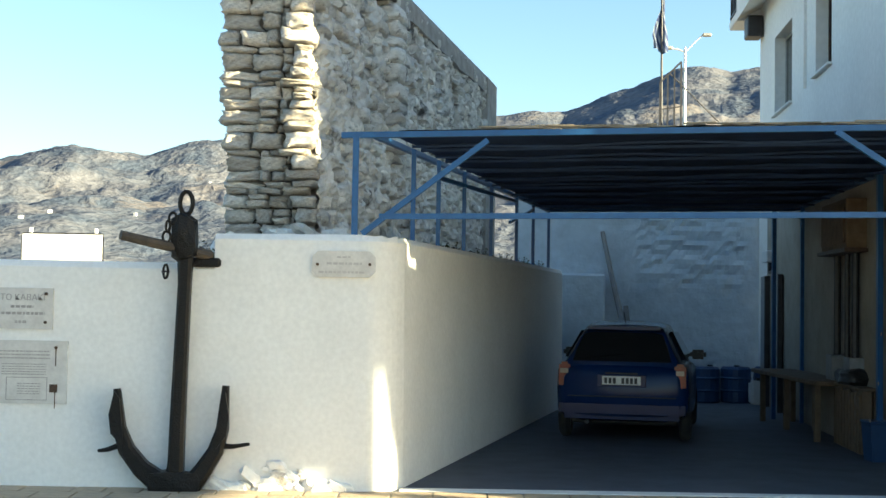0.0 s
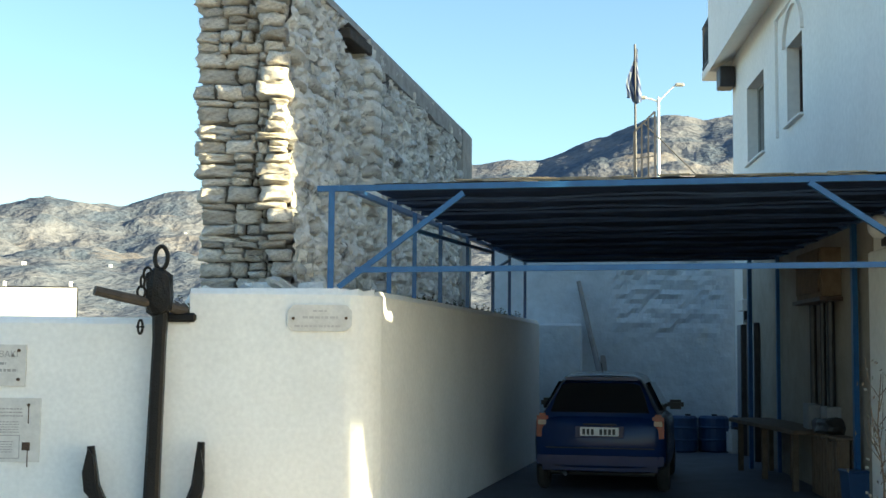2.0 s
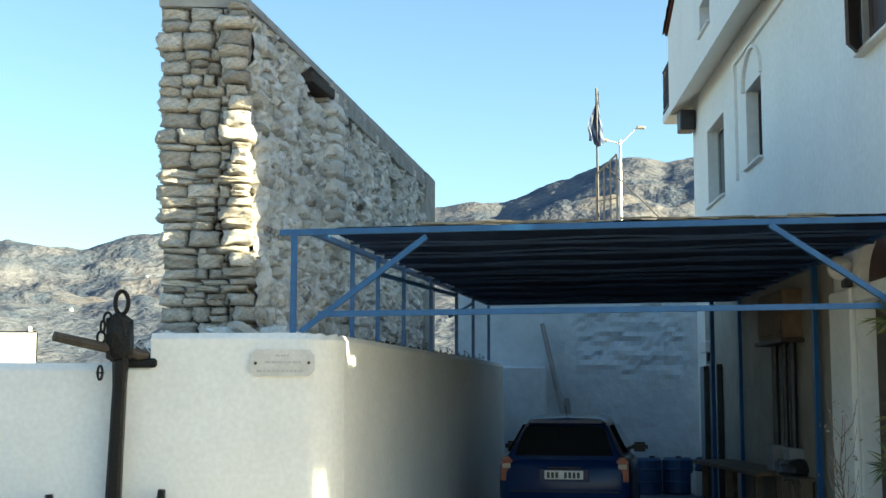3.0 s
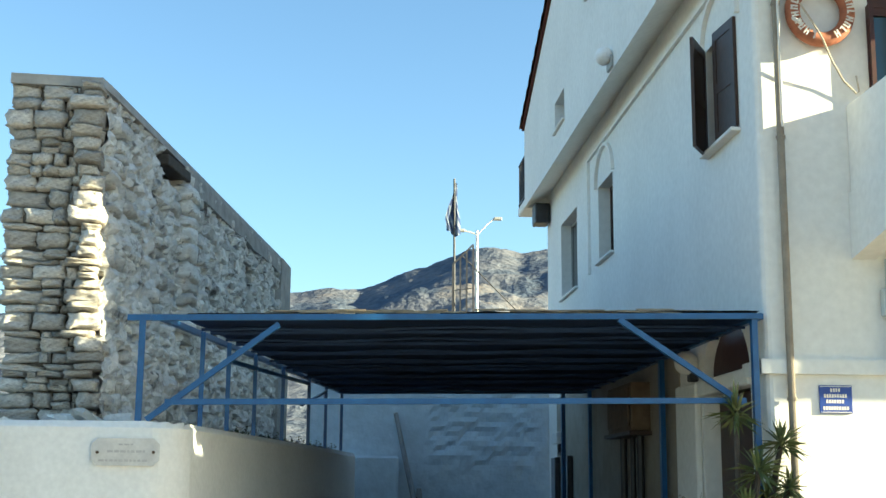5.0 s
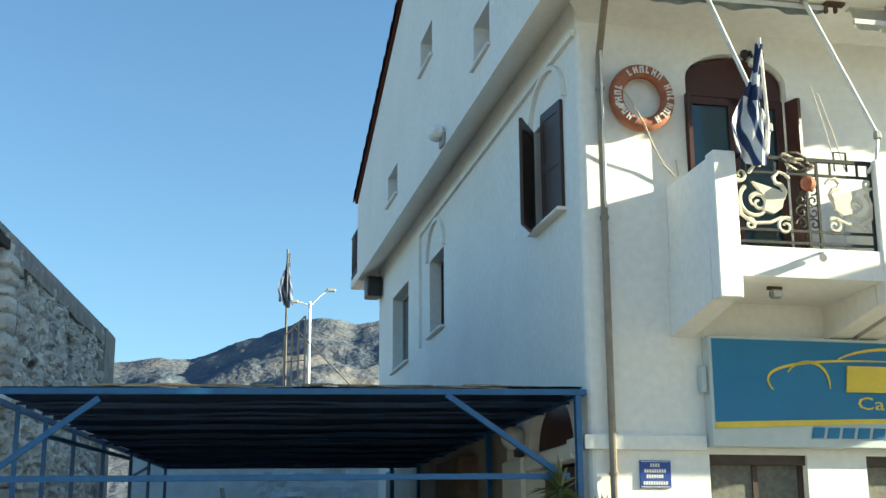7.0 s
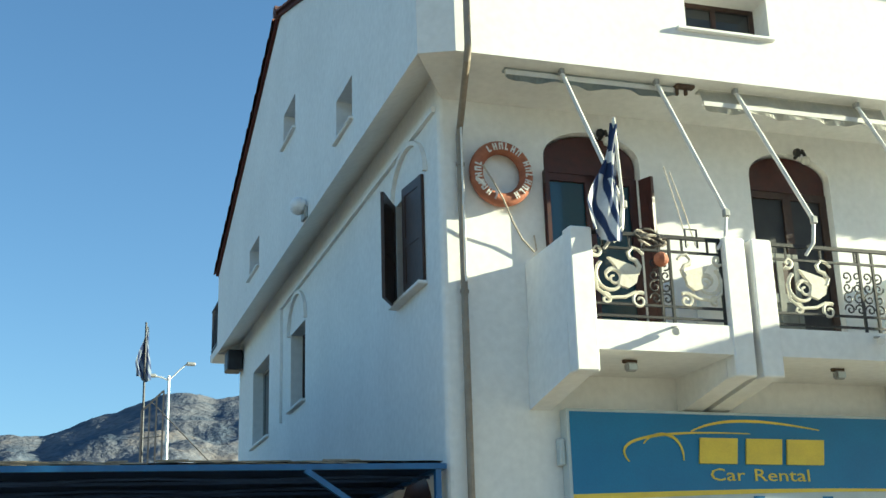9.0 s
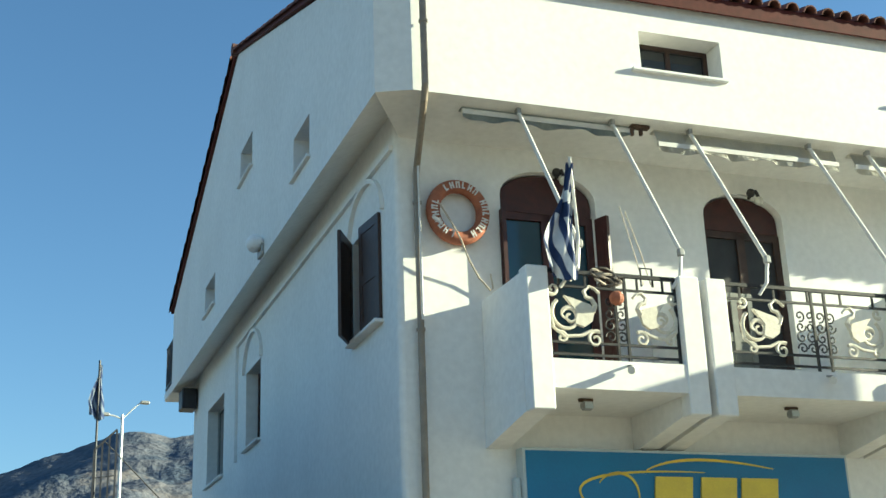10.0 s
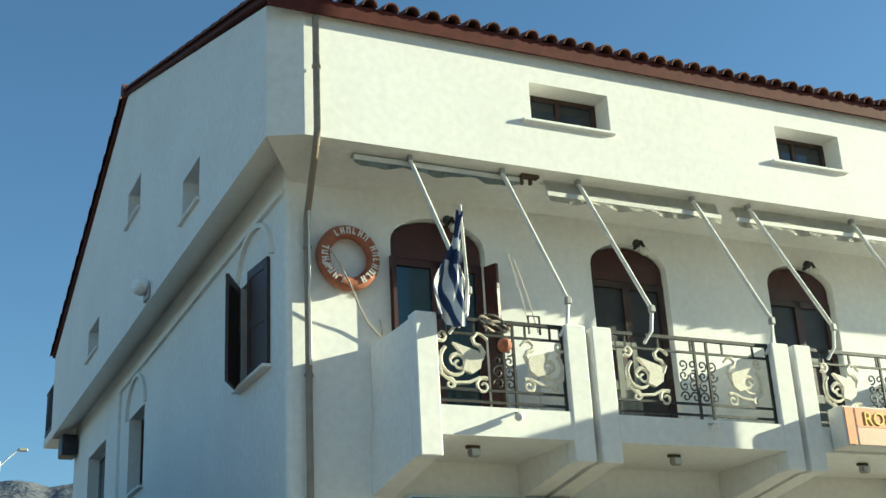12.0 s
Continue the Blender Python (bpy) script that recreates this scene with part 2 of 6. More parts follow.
def box(bm, x0, x1, y0, y1, z0, z1, m=None):
    vs = [bm.verts.new(v) for v in ((x0, y0, z0), (x1, y0, z0), (x1, y1, z0), (x0, y1, z0), (x0, y0, z1), (x1, y0, z1), (x1, y1, z1), (x0, y1, z1))]
    if m:
        for v in vs:
            v.co = m @ v.co
    for f in ((0, 3, 2, 1), (4, 5, 6, 7), (0, 1, 5, 4), (1, 2, 6, 5), (2, 3, 7, 6), (3, 0, 4, 7)):
        bm.faces.new([vs[i] for i in f])
    return vs


def bbox(x0, x1, y0, y1, z0, z1, bevel=0.0, seg=1, m=None):
    bm = bmesh.new()
    box(bm, x0, x1, y0, y1, z0, z1, m)
    if bevel:
        bmesh.ops.bevel(bm, geom=bm.edges[:], offset=bevel, segments=seg, affect="EDGES")
    return bm


def prism(bm, poly, d0, d1, axis="y"):
    """A polygon of (a, b) pushed from d0 to d1. axis y: (a, d, b); x: (d, a, b); z: (a, b, d)."""
    put = {"y": lambda a, b, d: (a, d, b), "x": lambda a, b, d: (d, a, b), "z": lambda a, b, d: (a, b, d)}[axis]
    lo = [bm.verts.new(put(a, b, d0)) for a, b in poly]
    hi = [bm.verts.new(put(a, b, d1)) for a, b in poly]
    bm.faces.new(lo)
    bm.faces.new(hi[::-1])
    for i in range(len(poly)):
        j = (i + 1) % len(poly)
        bm.faces.new((lo[i], lo[j], hi[j], hi[i]))


def tube(bm, pts, r, seg=8, r1=None, closed=False):
    """A round bar along pts, tapering from r to r1."""
    pts = [Vector(p) for p in pts]
    n = len(pts)
    r1 = r if r1 is None else r1
    rings, side = [], None
    for i, p in enumerate(pts):
        a = pts[i - 1] if (i or closed) else p
        b = pts[(i + 1) % n] if (i < n - 1 or closed) else p
        d = (b - a).normalized()
        if side is None:
            side = d.orthogonal().normalized()
        side = (side - d * side.dot(d)).normalized()
        up = d.cross(side)
        rr = r + (r1 - r) * i / max(1, n - 1)
        rings.append([bm.verts.new(p + (side * math.cos(2 * math.pi * k / seg) + up * math.sin(2 * math.pi * k / seg)) * rr) for k in range(seg)])
    for i in range(n if closed else n - 1):
        a, b = rings[i], rings[(i + 1) % n]
        for k in range(seg):
            bm.faces.new((a[k], a[(k + 1) % seg], b[(k + 1) % seg], b[k]))
    if not closed:
        bm.faces.new(rings[0][::-1])
        bm.faces.new(rings[-1])


def bar(bm, p, q, w, h=None):
    """A square bar from p to q."""
    p, q = Vector(p), Vector(q)
    h = h or w
    d = (q - p).normalized()
    s = d.cross(Vector((0, 0, 1)))
    s = s.normalized() if s.length > 1e-4 else Vector((1, 0, 0))
    u = s.cross(d)
    c = [(-1, -1), (1, -1), (1, 1), (-1, 1)]
    lo = [bm.verts.new(p + s * a * w / 2 + u * b * h / 2) for a, b in c]
    hi = [bm.verts.new(q + s * a * w / 2 + u * b * h / 2) for a, b in c]
    bm.faces.new(lo[::-1])
    bm.faces.new(hi)
    for i in range(4):
        bm.faces.new((lo[i], lo[(i + 1) % 4], hi[(i + 1) % 4], hi[i]))


def holed(bm, a0, a1, b0, b1, d0, d1, holes, axis):
    """A wall slab over (a, b) with thickness d0 to d1 and rectangular holes (a0, a1, b0, b1) right through it."""
    put = {"y": lambda a, b, d: (a, d, b), "x": lambda a, b, d: (d, a, b)}[axis]
    xs = sorted({a0, a1, *[h[0] for h in holes], *[h[1] for h in holes]})
    zs = sorted({b0, b1, *[h[2] for h in holes], *[h[3] for h in holes]})
    xs, zs = [v for v in xs if a0 <= v <= a1], [v for v in zs if b0 <= v <= b1]
    cache = {}

    def vert(a, b, d):
        key = (a, b, d)
        if key not in cache:
            cache[key] = bm.verts.new(put(a, b, d))
        return cache[key]

    def solid(i, j):
        if not (0 <= i < len(xs) - 1 and 0 <= j < len(zs) - 1):
            return False
        a, b = (xs[i] + xs[i + 1]) / 2, (zs[j] + zs[j + 1]) / 2
        return not any(h[0] < a < h[1] and h[2] < b < h[3] for h in holes)

    for i in range(len(xs) - 1):
        for j in range(len(zs) - 1):
            if not solid(i, j):
                continue
            A, B, C, D = xs[i], xs[i + 1], zs[j], zs[j + 1]
            for d in (d0, d1):
                bm.faces.new([vert(A, C, d), vert(B, C, d), vert(B, D, d), vert(A, D, d)])
            for di, dj, p, q in ((-1, 0, (A, C), (A, D)), (1, 0, (B, C), (B, D)), (0, -1, (A, C), (B, C)), (0, 1, (A, D), (B, D))):
                if not solid(i + di, j + dj):
                    bm.faces.new([vert(*p, d0), vert(*q, d0), vert(*q, d1), vert(*p, d1)])


def arc(a0, a1, spring, top, n=14):
    """Points of an arch from (a1, spring) over to (a0, spring)."""
    w, h = (a1 - a0) / 2, top - spring
    return [((a0 + a1) / 2 + w * math.cos(math.pi * k / n), spring + h * math.sin(math.pi * k / n)) for k in range(n + 1)]


def spandrel(a0, a1, spring, top, d0, d1, axis):
    """The two corners between an arch and the rectangular hole round it."""
    pts = arc(a0, a1, spring, top)
    mid = len(pts) // 2
    out = []
    for poly in ([(a1, top)] + pts[mid::-1], [(a0, top)] + pts[:mid - 1:-1]):
        bm = bmesh.new()
        prism(bm, poly, d0, d1, axis)
        out.append(bm)
    return out


def words(text, size, material, name="lettering", depth=0.004, shear=0.0):
    """A mesh of raised letters in the built-in font, lying in x and z, centred."""
    cu = bpy.data.curves.new("text", "FONT")
    cu.body, cu.size, cu.extrude, cu.align_x, cu.shear = text, size, depth, "CENTER", shear
    cu.resolution_u = 2
    ob = bpy.data.objects.new("text", cu)
    scene.collection.objects.link(ob)
    bpy.context.view_layer.update()
    me = bpy.data.meshes.new_from_object(ob.evaluated_get(bpy.context.evaluated_depsgraph_get()))
    bpy.data.objects.remove(ob)
    me.transform(Matrix.Rotation(math.pi / 2, 4, "X"))
    me.materials.clear()
    me.materials.append(material)
    me.name = name
    return me


def blob(seed, n=2, rough=0.22, boxy=0.55):
    """A rough rounded stone, about one metre each way, as a mesh."""
    rnd = random.Random(seed)
    bm = bmesh.new()
    bmesh.ops.create_cube(bm, size=1.0)
    bmesh.ops.subdivide_edges(bm, edges=bm.edges[:], cuts=n - 1, use_grid_fill=True)
    off = Vector((rnd.uniform(0, 90), rnd.uniform(0, 90), rnd.uniform(0, 90)))
    for v in bm.verts:
        c = v.co.copy()
        s = c.normalized() * 0.56
        v.co = c * boxy + s * (1 - boxy) * 1.05
        v.co += noise.noise_vector(c * 2.1 + off) * rough * 0.5 + noise.noise_vector(c * 5.5 + off) * rough * 0.22
    return bm


# ---- ground, distance ----
bm = bmesh.new()
bmesh.ops.create_grid(bm, x_segments=8, y_segments=8, size=3000)
single("ground", bm, EARTH, pose(0, 0, -0.06), "dry bare earth ground reaching the horizon", "ground", kind="structure")
bm = bbox(-16, 34, -10.0, 11.2, -0.05, 0.0)
pavement = single("pavement", bm, STREET, pose(0, 0, 0), "tan stone paving along the foot of the wall", "pavement", kind="structure")
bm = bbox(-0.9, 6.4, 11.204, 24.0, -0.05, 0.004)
single("floor", bm, CONCRETE, pose(0, 0, 0), "stained concrete floor of the car port, darkened and blued for shade", "floor", kind="structure")
# thin white strip laid along the front edge of the floor
single("trim", bbox(-0.33, 4.55, 11.21, 11.40, 0.006, 0.016, 0.003), WHITE, pose(0, 0, 0), "thin white strip across the car port threshold", "trim", kind="structure")

RIDGE = [(-60, 4.0), (-40, 4.8), (-26, 5.3), (-19.3, 5.75), (-17.9, 6.15), (-17.0, 6.42), (-16.3, 6.55), (-15.4, 6.38), (-14.6, 6.28), (-13.0, 6.24), (-12.2, 6.5), (-11.4, 6.78), (-9.8, 7.1), (-4, 7.6), (0, 8.2),
         (2.5, 8.38), (4.3, 8.72), (5.5, 8.6), (6.4, 9.0), (7.6, 9.48), (8.6, 9.75), (9.6, 10.2), (10.6, 10.5), (11.6, 10.62), (12.3, 10.52), (12.8, 10.36), (13.4, 10.45), (14.2, 10.5), (20, 10.2), (35, 8.5), (60, 6.0)]


def ridge(a):
    for (a0, e0), (a1, e1) in zip(RIDGE, RIDGE[1:]):
        if a0 <= a <= a1:
            return e0 + (e1 - e0) * (a - a0) / (a1 - a0)
    return 5.0


def hill(a, t):
    """A point of the range: degrees from straight ahead, 0 at its foot to 1 at the ridge."""
    r = 420 + 900 * t
    x, y = r * math.sin(radians(a)), r * math.cos(radians(a))
    n = noise.fractal(Vector((x, y, 0)) * 0.0052, 0.9, 2.1, 6) + 0.45 * noise.ridged_multi_fractal(Vector((x, y, 5)) * 0.006, 0.9, 2.2, 5, 1.0, 2.0) - 0.4
    z = math.tan(radians(ridge(a))) * 1320 * (t ** 1.15) + n * 32 * math.sin(math.pi * t) * (0.35 + 0.65 * t)
    z += noise.fractal(Vector((x, y, 9)) * 0.03, 0.8, 2.0, 4) * 3.0 * (0.3 + 0.7 * t) + 6.0 * t
    return x, y, z - 1


def mountain():
    bm = bmesh.new()
    na, nr = 420, 70
    grid = [[bm.verts.new(hill(-45 + 75 * i / na, j / nr)) for j in range(nr + 1)] for i in range(na + 1)]
    for i in range(na):
        for j in range(nr):
            bm.faces.new((grid[i][j], grid[i + 1][j], grid[i + 1][j + 1], grid[i][j + 1]))
    for f in bm.faces:
        f.smooth = True
    return bm


# rock and scrub tones shifted to blue, standing in for distance haze
HILL = mat("hazed_rocky_scrub_hillside", (0.085, 0.105, 0.14), (0.145, 0.15, 0.17), 0.95, scale=0.018, fine=0.16, bump=0.8, dist=3.5, grain=0.5, spread=(0.40, 0.60), stain=(0.215, 0.188, 0.168), stain_at=0.57, spec=0.0)
single("backdrop", mountain(), HILL, pose(0, 0, 0), "bare rocky mountain range with scrub, blued in colour for haze", "mountain", kind="backdrop")

# small white houses scattered on the far slope
rnd = random.Random(4)
for a, t in ((-11.0, 0.40), (-13.6, 0.36), (-10.4, 0.5), (-17.2, 0.3), (-18.4, 0.28), (-10.7, 0.44)):
    x, y, z = hill(a, t)
    w = rnd.uniform(0.6, 1.1)
    ob = thing("distant_house", pose(x, y, z, 0, 0, rnd.uniform(-20, 20)), "tiny white house on the far hillside", "house", "houses on the hillside")
    part("wall", bbox(-w, w, -w, w, -1.5, w * 1.3), SIGNWHITE, ob)
    part("roof", bbox(-w * 1.04, w * 1.04, -w * 1.04, w * 1.04, w * 1.3, w * 1.45), SIGNWHITE, ob)

# ---- boundary wall ----
WALL_Y, CORNER_X, SLOPE = 11.15, -0.40, 0.25


def rounded_wall(z1, x0, thick=0.45, radius=0.30):
    """High stretch: along the street, round the corner, and back along the car port."""
    d = Vector((SLOPE, 1.0)).normalized()
    end = Vector((CORNER_X + SLOPE * (20.9 - 11.25), 20.9))
    out = [Vector((x0, WALL_Y))]
    for k in range(9):
        a = math.pi / 2 * k / 8
        base = Vector((CORNER_X - radius, WALL_Y + radius))
        p = base + Vector((math.sin(a), -math.cos(a))) * radius
        p.x += (p.y - WALL_Y) * SLOPE * (k / 8)
        out.append(p)
    out.append(end)
    inn = [end + Vector((-thick, 0.1)), Vector((CORNER_X - thick - 0.1, WALL_Y + thick)), Vector((x0, WALL_Y + thick))]
    poly = out + inn
    bm = bmesh.new()
    levels = [0.0, 0.25, 0.6, 1.1, 1.6, z1 - 0.05, z1]
    rings = []
    n = len(poly)
    for lv, z in enumerate(levels):
        ring = []
        for i, p in enumerate(poly):
            swell = 0.02 * (1 - z / z1) if i < len(out) else 0
            q = Vector((p.x + (swell if 0 < i < len(out) else 0), p.y - (swell if i < 8 else 0)))
            zz = z + (0.012 * math.sin(i * 2.1) if lv == len(levels) - 1 else 0)
            if lv == len(levels) - 1 and i < len(out):
                q += Vector((-0.03, 0.03)) if i >= 8 else Vector((0, 0.04))
            ring.append(bm.verts.new((q.x, q.y, zz)))
        rings.append(ring)
    for a, b in zip(rings, rings[1:]):
        for i in range(n):
            bm.faces.new((a[i], a[(i + 1) % n], b[(i + 1) % n], b[i]))
    bm.faces.new(rings[-1])
    return bm


single("wall_garage", rounded_wall(2.25, -1.99), WHITE, pose(0, 0, 0), "white limewashed boundary wall with a rounded corner", "wall", kind="structure")


def low_wall():
    bm = bmesh.new()
    xs = [-12 + 10.01 * i / 24 for i in range(25)]
    prof = [(WALL_Y - 0.02, 0.0), (WALL_Y - 0.0138, 0.7), (WALL_Y - 0.003, 1.93), (WALL_Y + 0.04, 1.99), (WALL_Y + 0.40, 1.995), (WALL_Y + 0.43, 1.9), (WALL_Y + 0.43, 0.0)]
    rows = []
    for i, x in enumerate(xs):
        rows.append([bm.verts.new((x, y + 0.001 * noise.noise(Vector((x, z, 1)) * 2), z + (0.012 * noise.noise(Vector((x * 3, z, 4))) if z > 1.5 else 0))) for y, z in prof])
    for a, b in zip(rows, rows[1:]):
        for k in range(len(prof) - 1):
            bm.faces.new((a[k], a[k + 1], b[k + 1], b[k]))
    bm.faces.new(rows[0])
    bm.faces.new(rows[-1][::-1])
    return bm


single("wall_front", low_wall(), WHITE, pose(0, 0, 0), "white limewashed low street wall", "wall", kind="structure")
bm = bmesh.new()
prism(bm, [(-14, 11.62), (-0.95, 11.62), (1.35, 20.9), (1.35, 40), (-14, 40)], 0.0, 1.93, "z")
single("terrace", bm, EARTH, pose(0, 0, -0.02), "raised earth terrace behind the street wall", "ground", kind="structure")

# flaked foot of the wall: loose plaster and stones
rnd = random.Random(11)
foot = thing("broken_plaster", pose(-1.25, WALL_Y - 0.05, 0), "flaked white plaster and stones at the wall foot", "rubble")
for i in range(70):
    bm = blob(300 + i, 3, 0.4)
    s = rnd.uniform(0.03, 0.11)
    x = rnd.uniform(-0.75, 0.45)
    high = 0.05 + 0.20 * max(0.0, 1 - abs(x + 0.15) / 0.45)
    m = pose(x, rnd.uniform(-0.005, 0.03), rnd.uniform(0.0, high), rnd.uniform(-10, 10), rnd.uniform(0, 40), rnd.uniform(-15, 15)) @ Matrix.Diagonal((s * 1.9, s * 0.55, s * 0.9, 1))
    bm.transform(m)
    part("fragment", bm, WHITE if rnd.random() < 0.75 else STONE_PALE, foot)

# back wall of the car port
def back_wall():
    bm = bmesh.new()
    nx, nz = 70, 44
    g = []
    for i in range(nx + 1):
        col = []
        for j in range(nz + 1):
            x, z = 1.4 + 5.0 * i / nx, 3.9 * j / nz
            rough = min(1, max(0, (z - 1.9) * 2.2)) * min(1, max(0, (x - 3.55) * 4)) * min(1, max(0, (5.8 - x) * 4))
            n = noise.fractal(Vector((x * 2.2, z * 5.0, 2)), 0.8, 2.1, 4)
            y = 23.4 - 0.02 * noise.noise(Vector((x, z, 3)) * 1.5) - rough * 0.09 * n - 0.012 * noise.fractal(Vector((x, z, 8)) * 4, 0.8, 2, 3)
            col.append(bm.verts.new((x, y, z)))
        g.append(col)
    for i in range(nx):
        for j in range(nz):
            bm.faces.new((g[i][j], g[i + 1][j], g[i + 1][j + 1], g[i][j + 1]))
    box(bm, 1.4, 6.4, 23.55, 23.9, 0, 3.9)
    return bm


single("wall_north", back_wall(), ROUGHWALL, pose(0, 0, 0), "limewashed rubble wall closing the car port, toned blue for skylit shade", "wall", kind="structure")
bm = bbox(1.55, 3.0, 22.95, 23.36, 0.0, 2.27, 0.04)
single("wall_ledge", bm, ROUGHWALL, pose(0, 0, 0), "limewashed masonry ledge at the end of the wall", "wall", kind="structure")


# ---- house ----
house = thing("house", HM, "white plastered two-storey house with a tiled attic roof", "house")
HL, HD = 15.0, 12.45                    # length along the street, depth
SOFFIT, EAVE = 7.22, 8.42
GO, FO = 0.43, 0.92                     # overhang of the attic storey at the gable and at the front

# gable side, lower two storeys
SIDE_WINDOWS = [(0.52, 1.55, 5.17, 6.30), (6.42, 7.48, 5.06, 6.22), (9.32, 10.9, 5.0, 6.34)]
SIDE_DOOR = (0.45, 2.05, 0.0, 3.42)
bm = bmesh.new()
holed(bm, 0.32, HD - 0.3, 0.0, SOFFIT, 0.0, 0.32, SIDE_WINDOWS + [SIDE_DOOR], "x")
part("wall", bm, HOUSE, house, "white gable wall stained grey under the sills")
for bm in spandrel(0.45, 2.05, 2.78, 3.42, 0.0, 0.32, "x"):
    part("arch_spandrel", bm, HOUSE, house)

# front, lower two storeys
DOORS = [(1.12, 2.20, 4.40, 6.72), (3.50, 4.50, 4.40, 6.70), (5.92, 6.90, 4.40, 6.70), (8.3, 9.3, 4.40, 6.70), (10.7, 11.7, 4.40, 6.70)]
SHOP = [(1.16, 2.14, 0.9, 2.71), (2.75, 3.75, 0.0, 2.71), (4.3, 5.3, 0.9, 2.71)]
bm = bmesh.new()
holed(bm, 0.32, HL, 0.0, SOFFIT, 0.0, 0.32, DOORS + SHOP, "y")
part("wall", bm, HOUSE, house, "white street front in full sun")
for d in DOORS:
    for bm in spandrel(d[0], d[1], 6.42, d[3], 0.0, 0.32, "y"):
        part("arch_spandrel", bm, HOUSE, house)
bm = bmesh.new()
prism(bm, [(0.0, 0.06), (0.008, 0.03), (0.03, 0.008), (0.06, 0.0), (0.32, 0.0), (0.32, 0.32), (0.0, 0.32)], 0.0, SOFFIT, "z")
part("corner", bm, HOUSE, house)
bm = bmesh.new()
holed(bm, 0.0, HL, 0.0, SOFFIT, HD - 0.3, HD, [], "y")
part("wall", bm, HOUSE, house)
bm = bmesh.new()
holed(bm, 0.33, HD - 0.31, 0.0, SOFFIT, HL - 0.3, HL, [], "x")
part("wall", bm, HOUSE, house)
part("upper_floor", bbox(0.33, HL - 0.31, 0.33, HD - 0.31, 3.95, 4.15), HOUSE, house)

# attic storey: outline in plan with a bevelled corner
LEDGE, BACK = 7.01, HD + 0.06
outer = [(-GO, -0.77), (-0.10, -FO), (HL, -FO), (HL, BACK), (-GO, BACK)]
inner = [(0.01, 0.06, SOFFIT), (0.06, 0.01, 6.93), (HL - 0.02, 0.01, 6.93), (HL - 0.02, HD - 0.02, SOFFIT), (0.01, HD - 0.02, SOFFIT)]
bm = bmesh.new()
vo = [bm.verts.new((a, b, LEDGE)) for a, b in outer]
vi = [bm.verts.new(p) for p in inner]
vt = [bm.verts.new((a, b, LEDGE + 0.25)) for a, b in outer]
for i in range(5):
    j = (i + 1) % 5
    bm.faces.new((vo[i], vo[j], vi[j], vi[i]))
    bm.faces.new((vo[i], vo[j], vt[j], vt[i]))
bm.faces.new(vt)
part("soffit", bm, HOUSE, house, "sloping white soffit under the attic storey")
AZ = LEDGE + 0.25
ATTIC_FRONT = [(2.37, 3.33, 7.56, 8.0), (5.57, 6.50, 7.55, 8.0), (8.8, 9.75, 7.55, 8.0), (12.0, 12.95, 7.55, 8.0)]
bm = bmesh.new()
holed(bm, -0.10, HL, AZ, EAVE, -FO, -FO + 0.32, ATTIC_FRONT, "y")
part("attic_wall", bm, HOUSE, house)
bm = bmesh.new()
prism(bm, [(-GO, -0.77), (-0.10, -FO), (-0.10, -FO + 0.3), (-GO + 0.3, -0.5), (-GO, -0.5)], AZ, EAVE, "z")
part("attic_corner", bm, HOUSE, house)
RIDGE_V, RIDGE_Z, BACK_V, BACK_Z = 6.29, 10.95, HD + 0.10, 8.55
ATTIC_SIDE = [(1.78, 2.57, 7.42, 7.94), (7.93, 8.85, 7.46, 7.95), (5.09, 5.95, 8.65, 9.155)]
bm = bmesh.new()
holed(bm, -0.5, BACK, AZ, EAVE, -GO, -GO + 0.3, ATTIC_SIDE[:2], "x")
GS = (RIDGE_Z - EAVE) / (RIDGE_V + FO)


def roofline(v):
    return EAVE + (v + FO) * GS if v < RIDGE_V else RIDGE_Z + (v - RIDGE_V) * (BACK_Z - RIDGE_Z) / (BACK_V - RIDGE_V)


# gable triangle round its window
w = ATTIC_SIDE[2]
prism(bm, [(-0.77, EAVE), (w[0], EAVE), (w[0], roofline(w[0]))], -GO, -GO + 0.3, "x")
prism(bm, [(w[0], EAVE), (w[1], EAVE), (w[1], w[2]), (w[0], w[2])], -GO, -GO + 0.3, "x")
prism(bm, [(w[0], w[3]), (w[1], w[3]), (w[1], roofline(w[1])), (w[0], roofline(w[0]))], -GO, -GO + 0.3, "x")
prism(bm, [(w[1], EAVE), (BACK, EAVE), (BACK, roofline(BACK)), (RIDGE_V, RIDGE_Z), (w[1], roofline(w[1]))], -GO, -GO + 0.3, "x")
part("gable", bm, HOUSE, house, "white gable in shade with three small windows")

# string courses
bm = bmesh.new()
box(bm, -0.06, 0.0, -0.05, 0.5, 2.74, 2.87)
box(bm, -0.06, 1.12, -0.06, -0.002, 2.74, 2.87)
part("string_course", bm, HOUSE, house)
bm = bmesh.new()
box(bm, -0.045, -0.001, 0.05, 8.2, 6.80, 6.86)
box(bm, -0.045, -0.001, 8.14, 8.2, 5.0, 6.80)
part("string_course", bm, HOUSE, house)

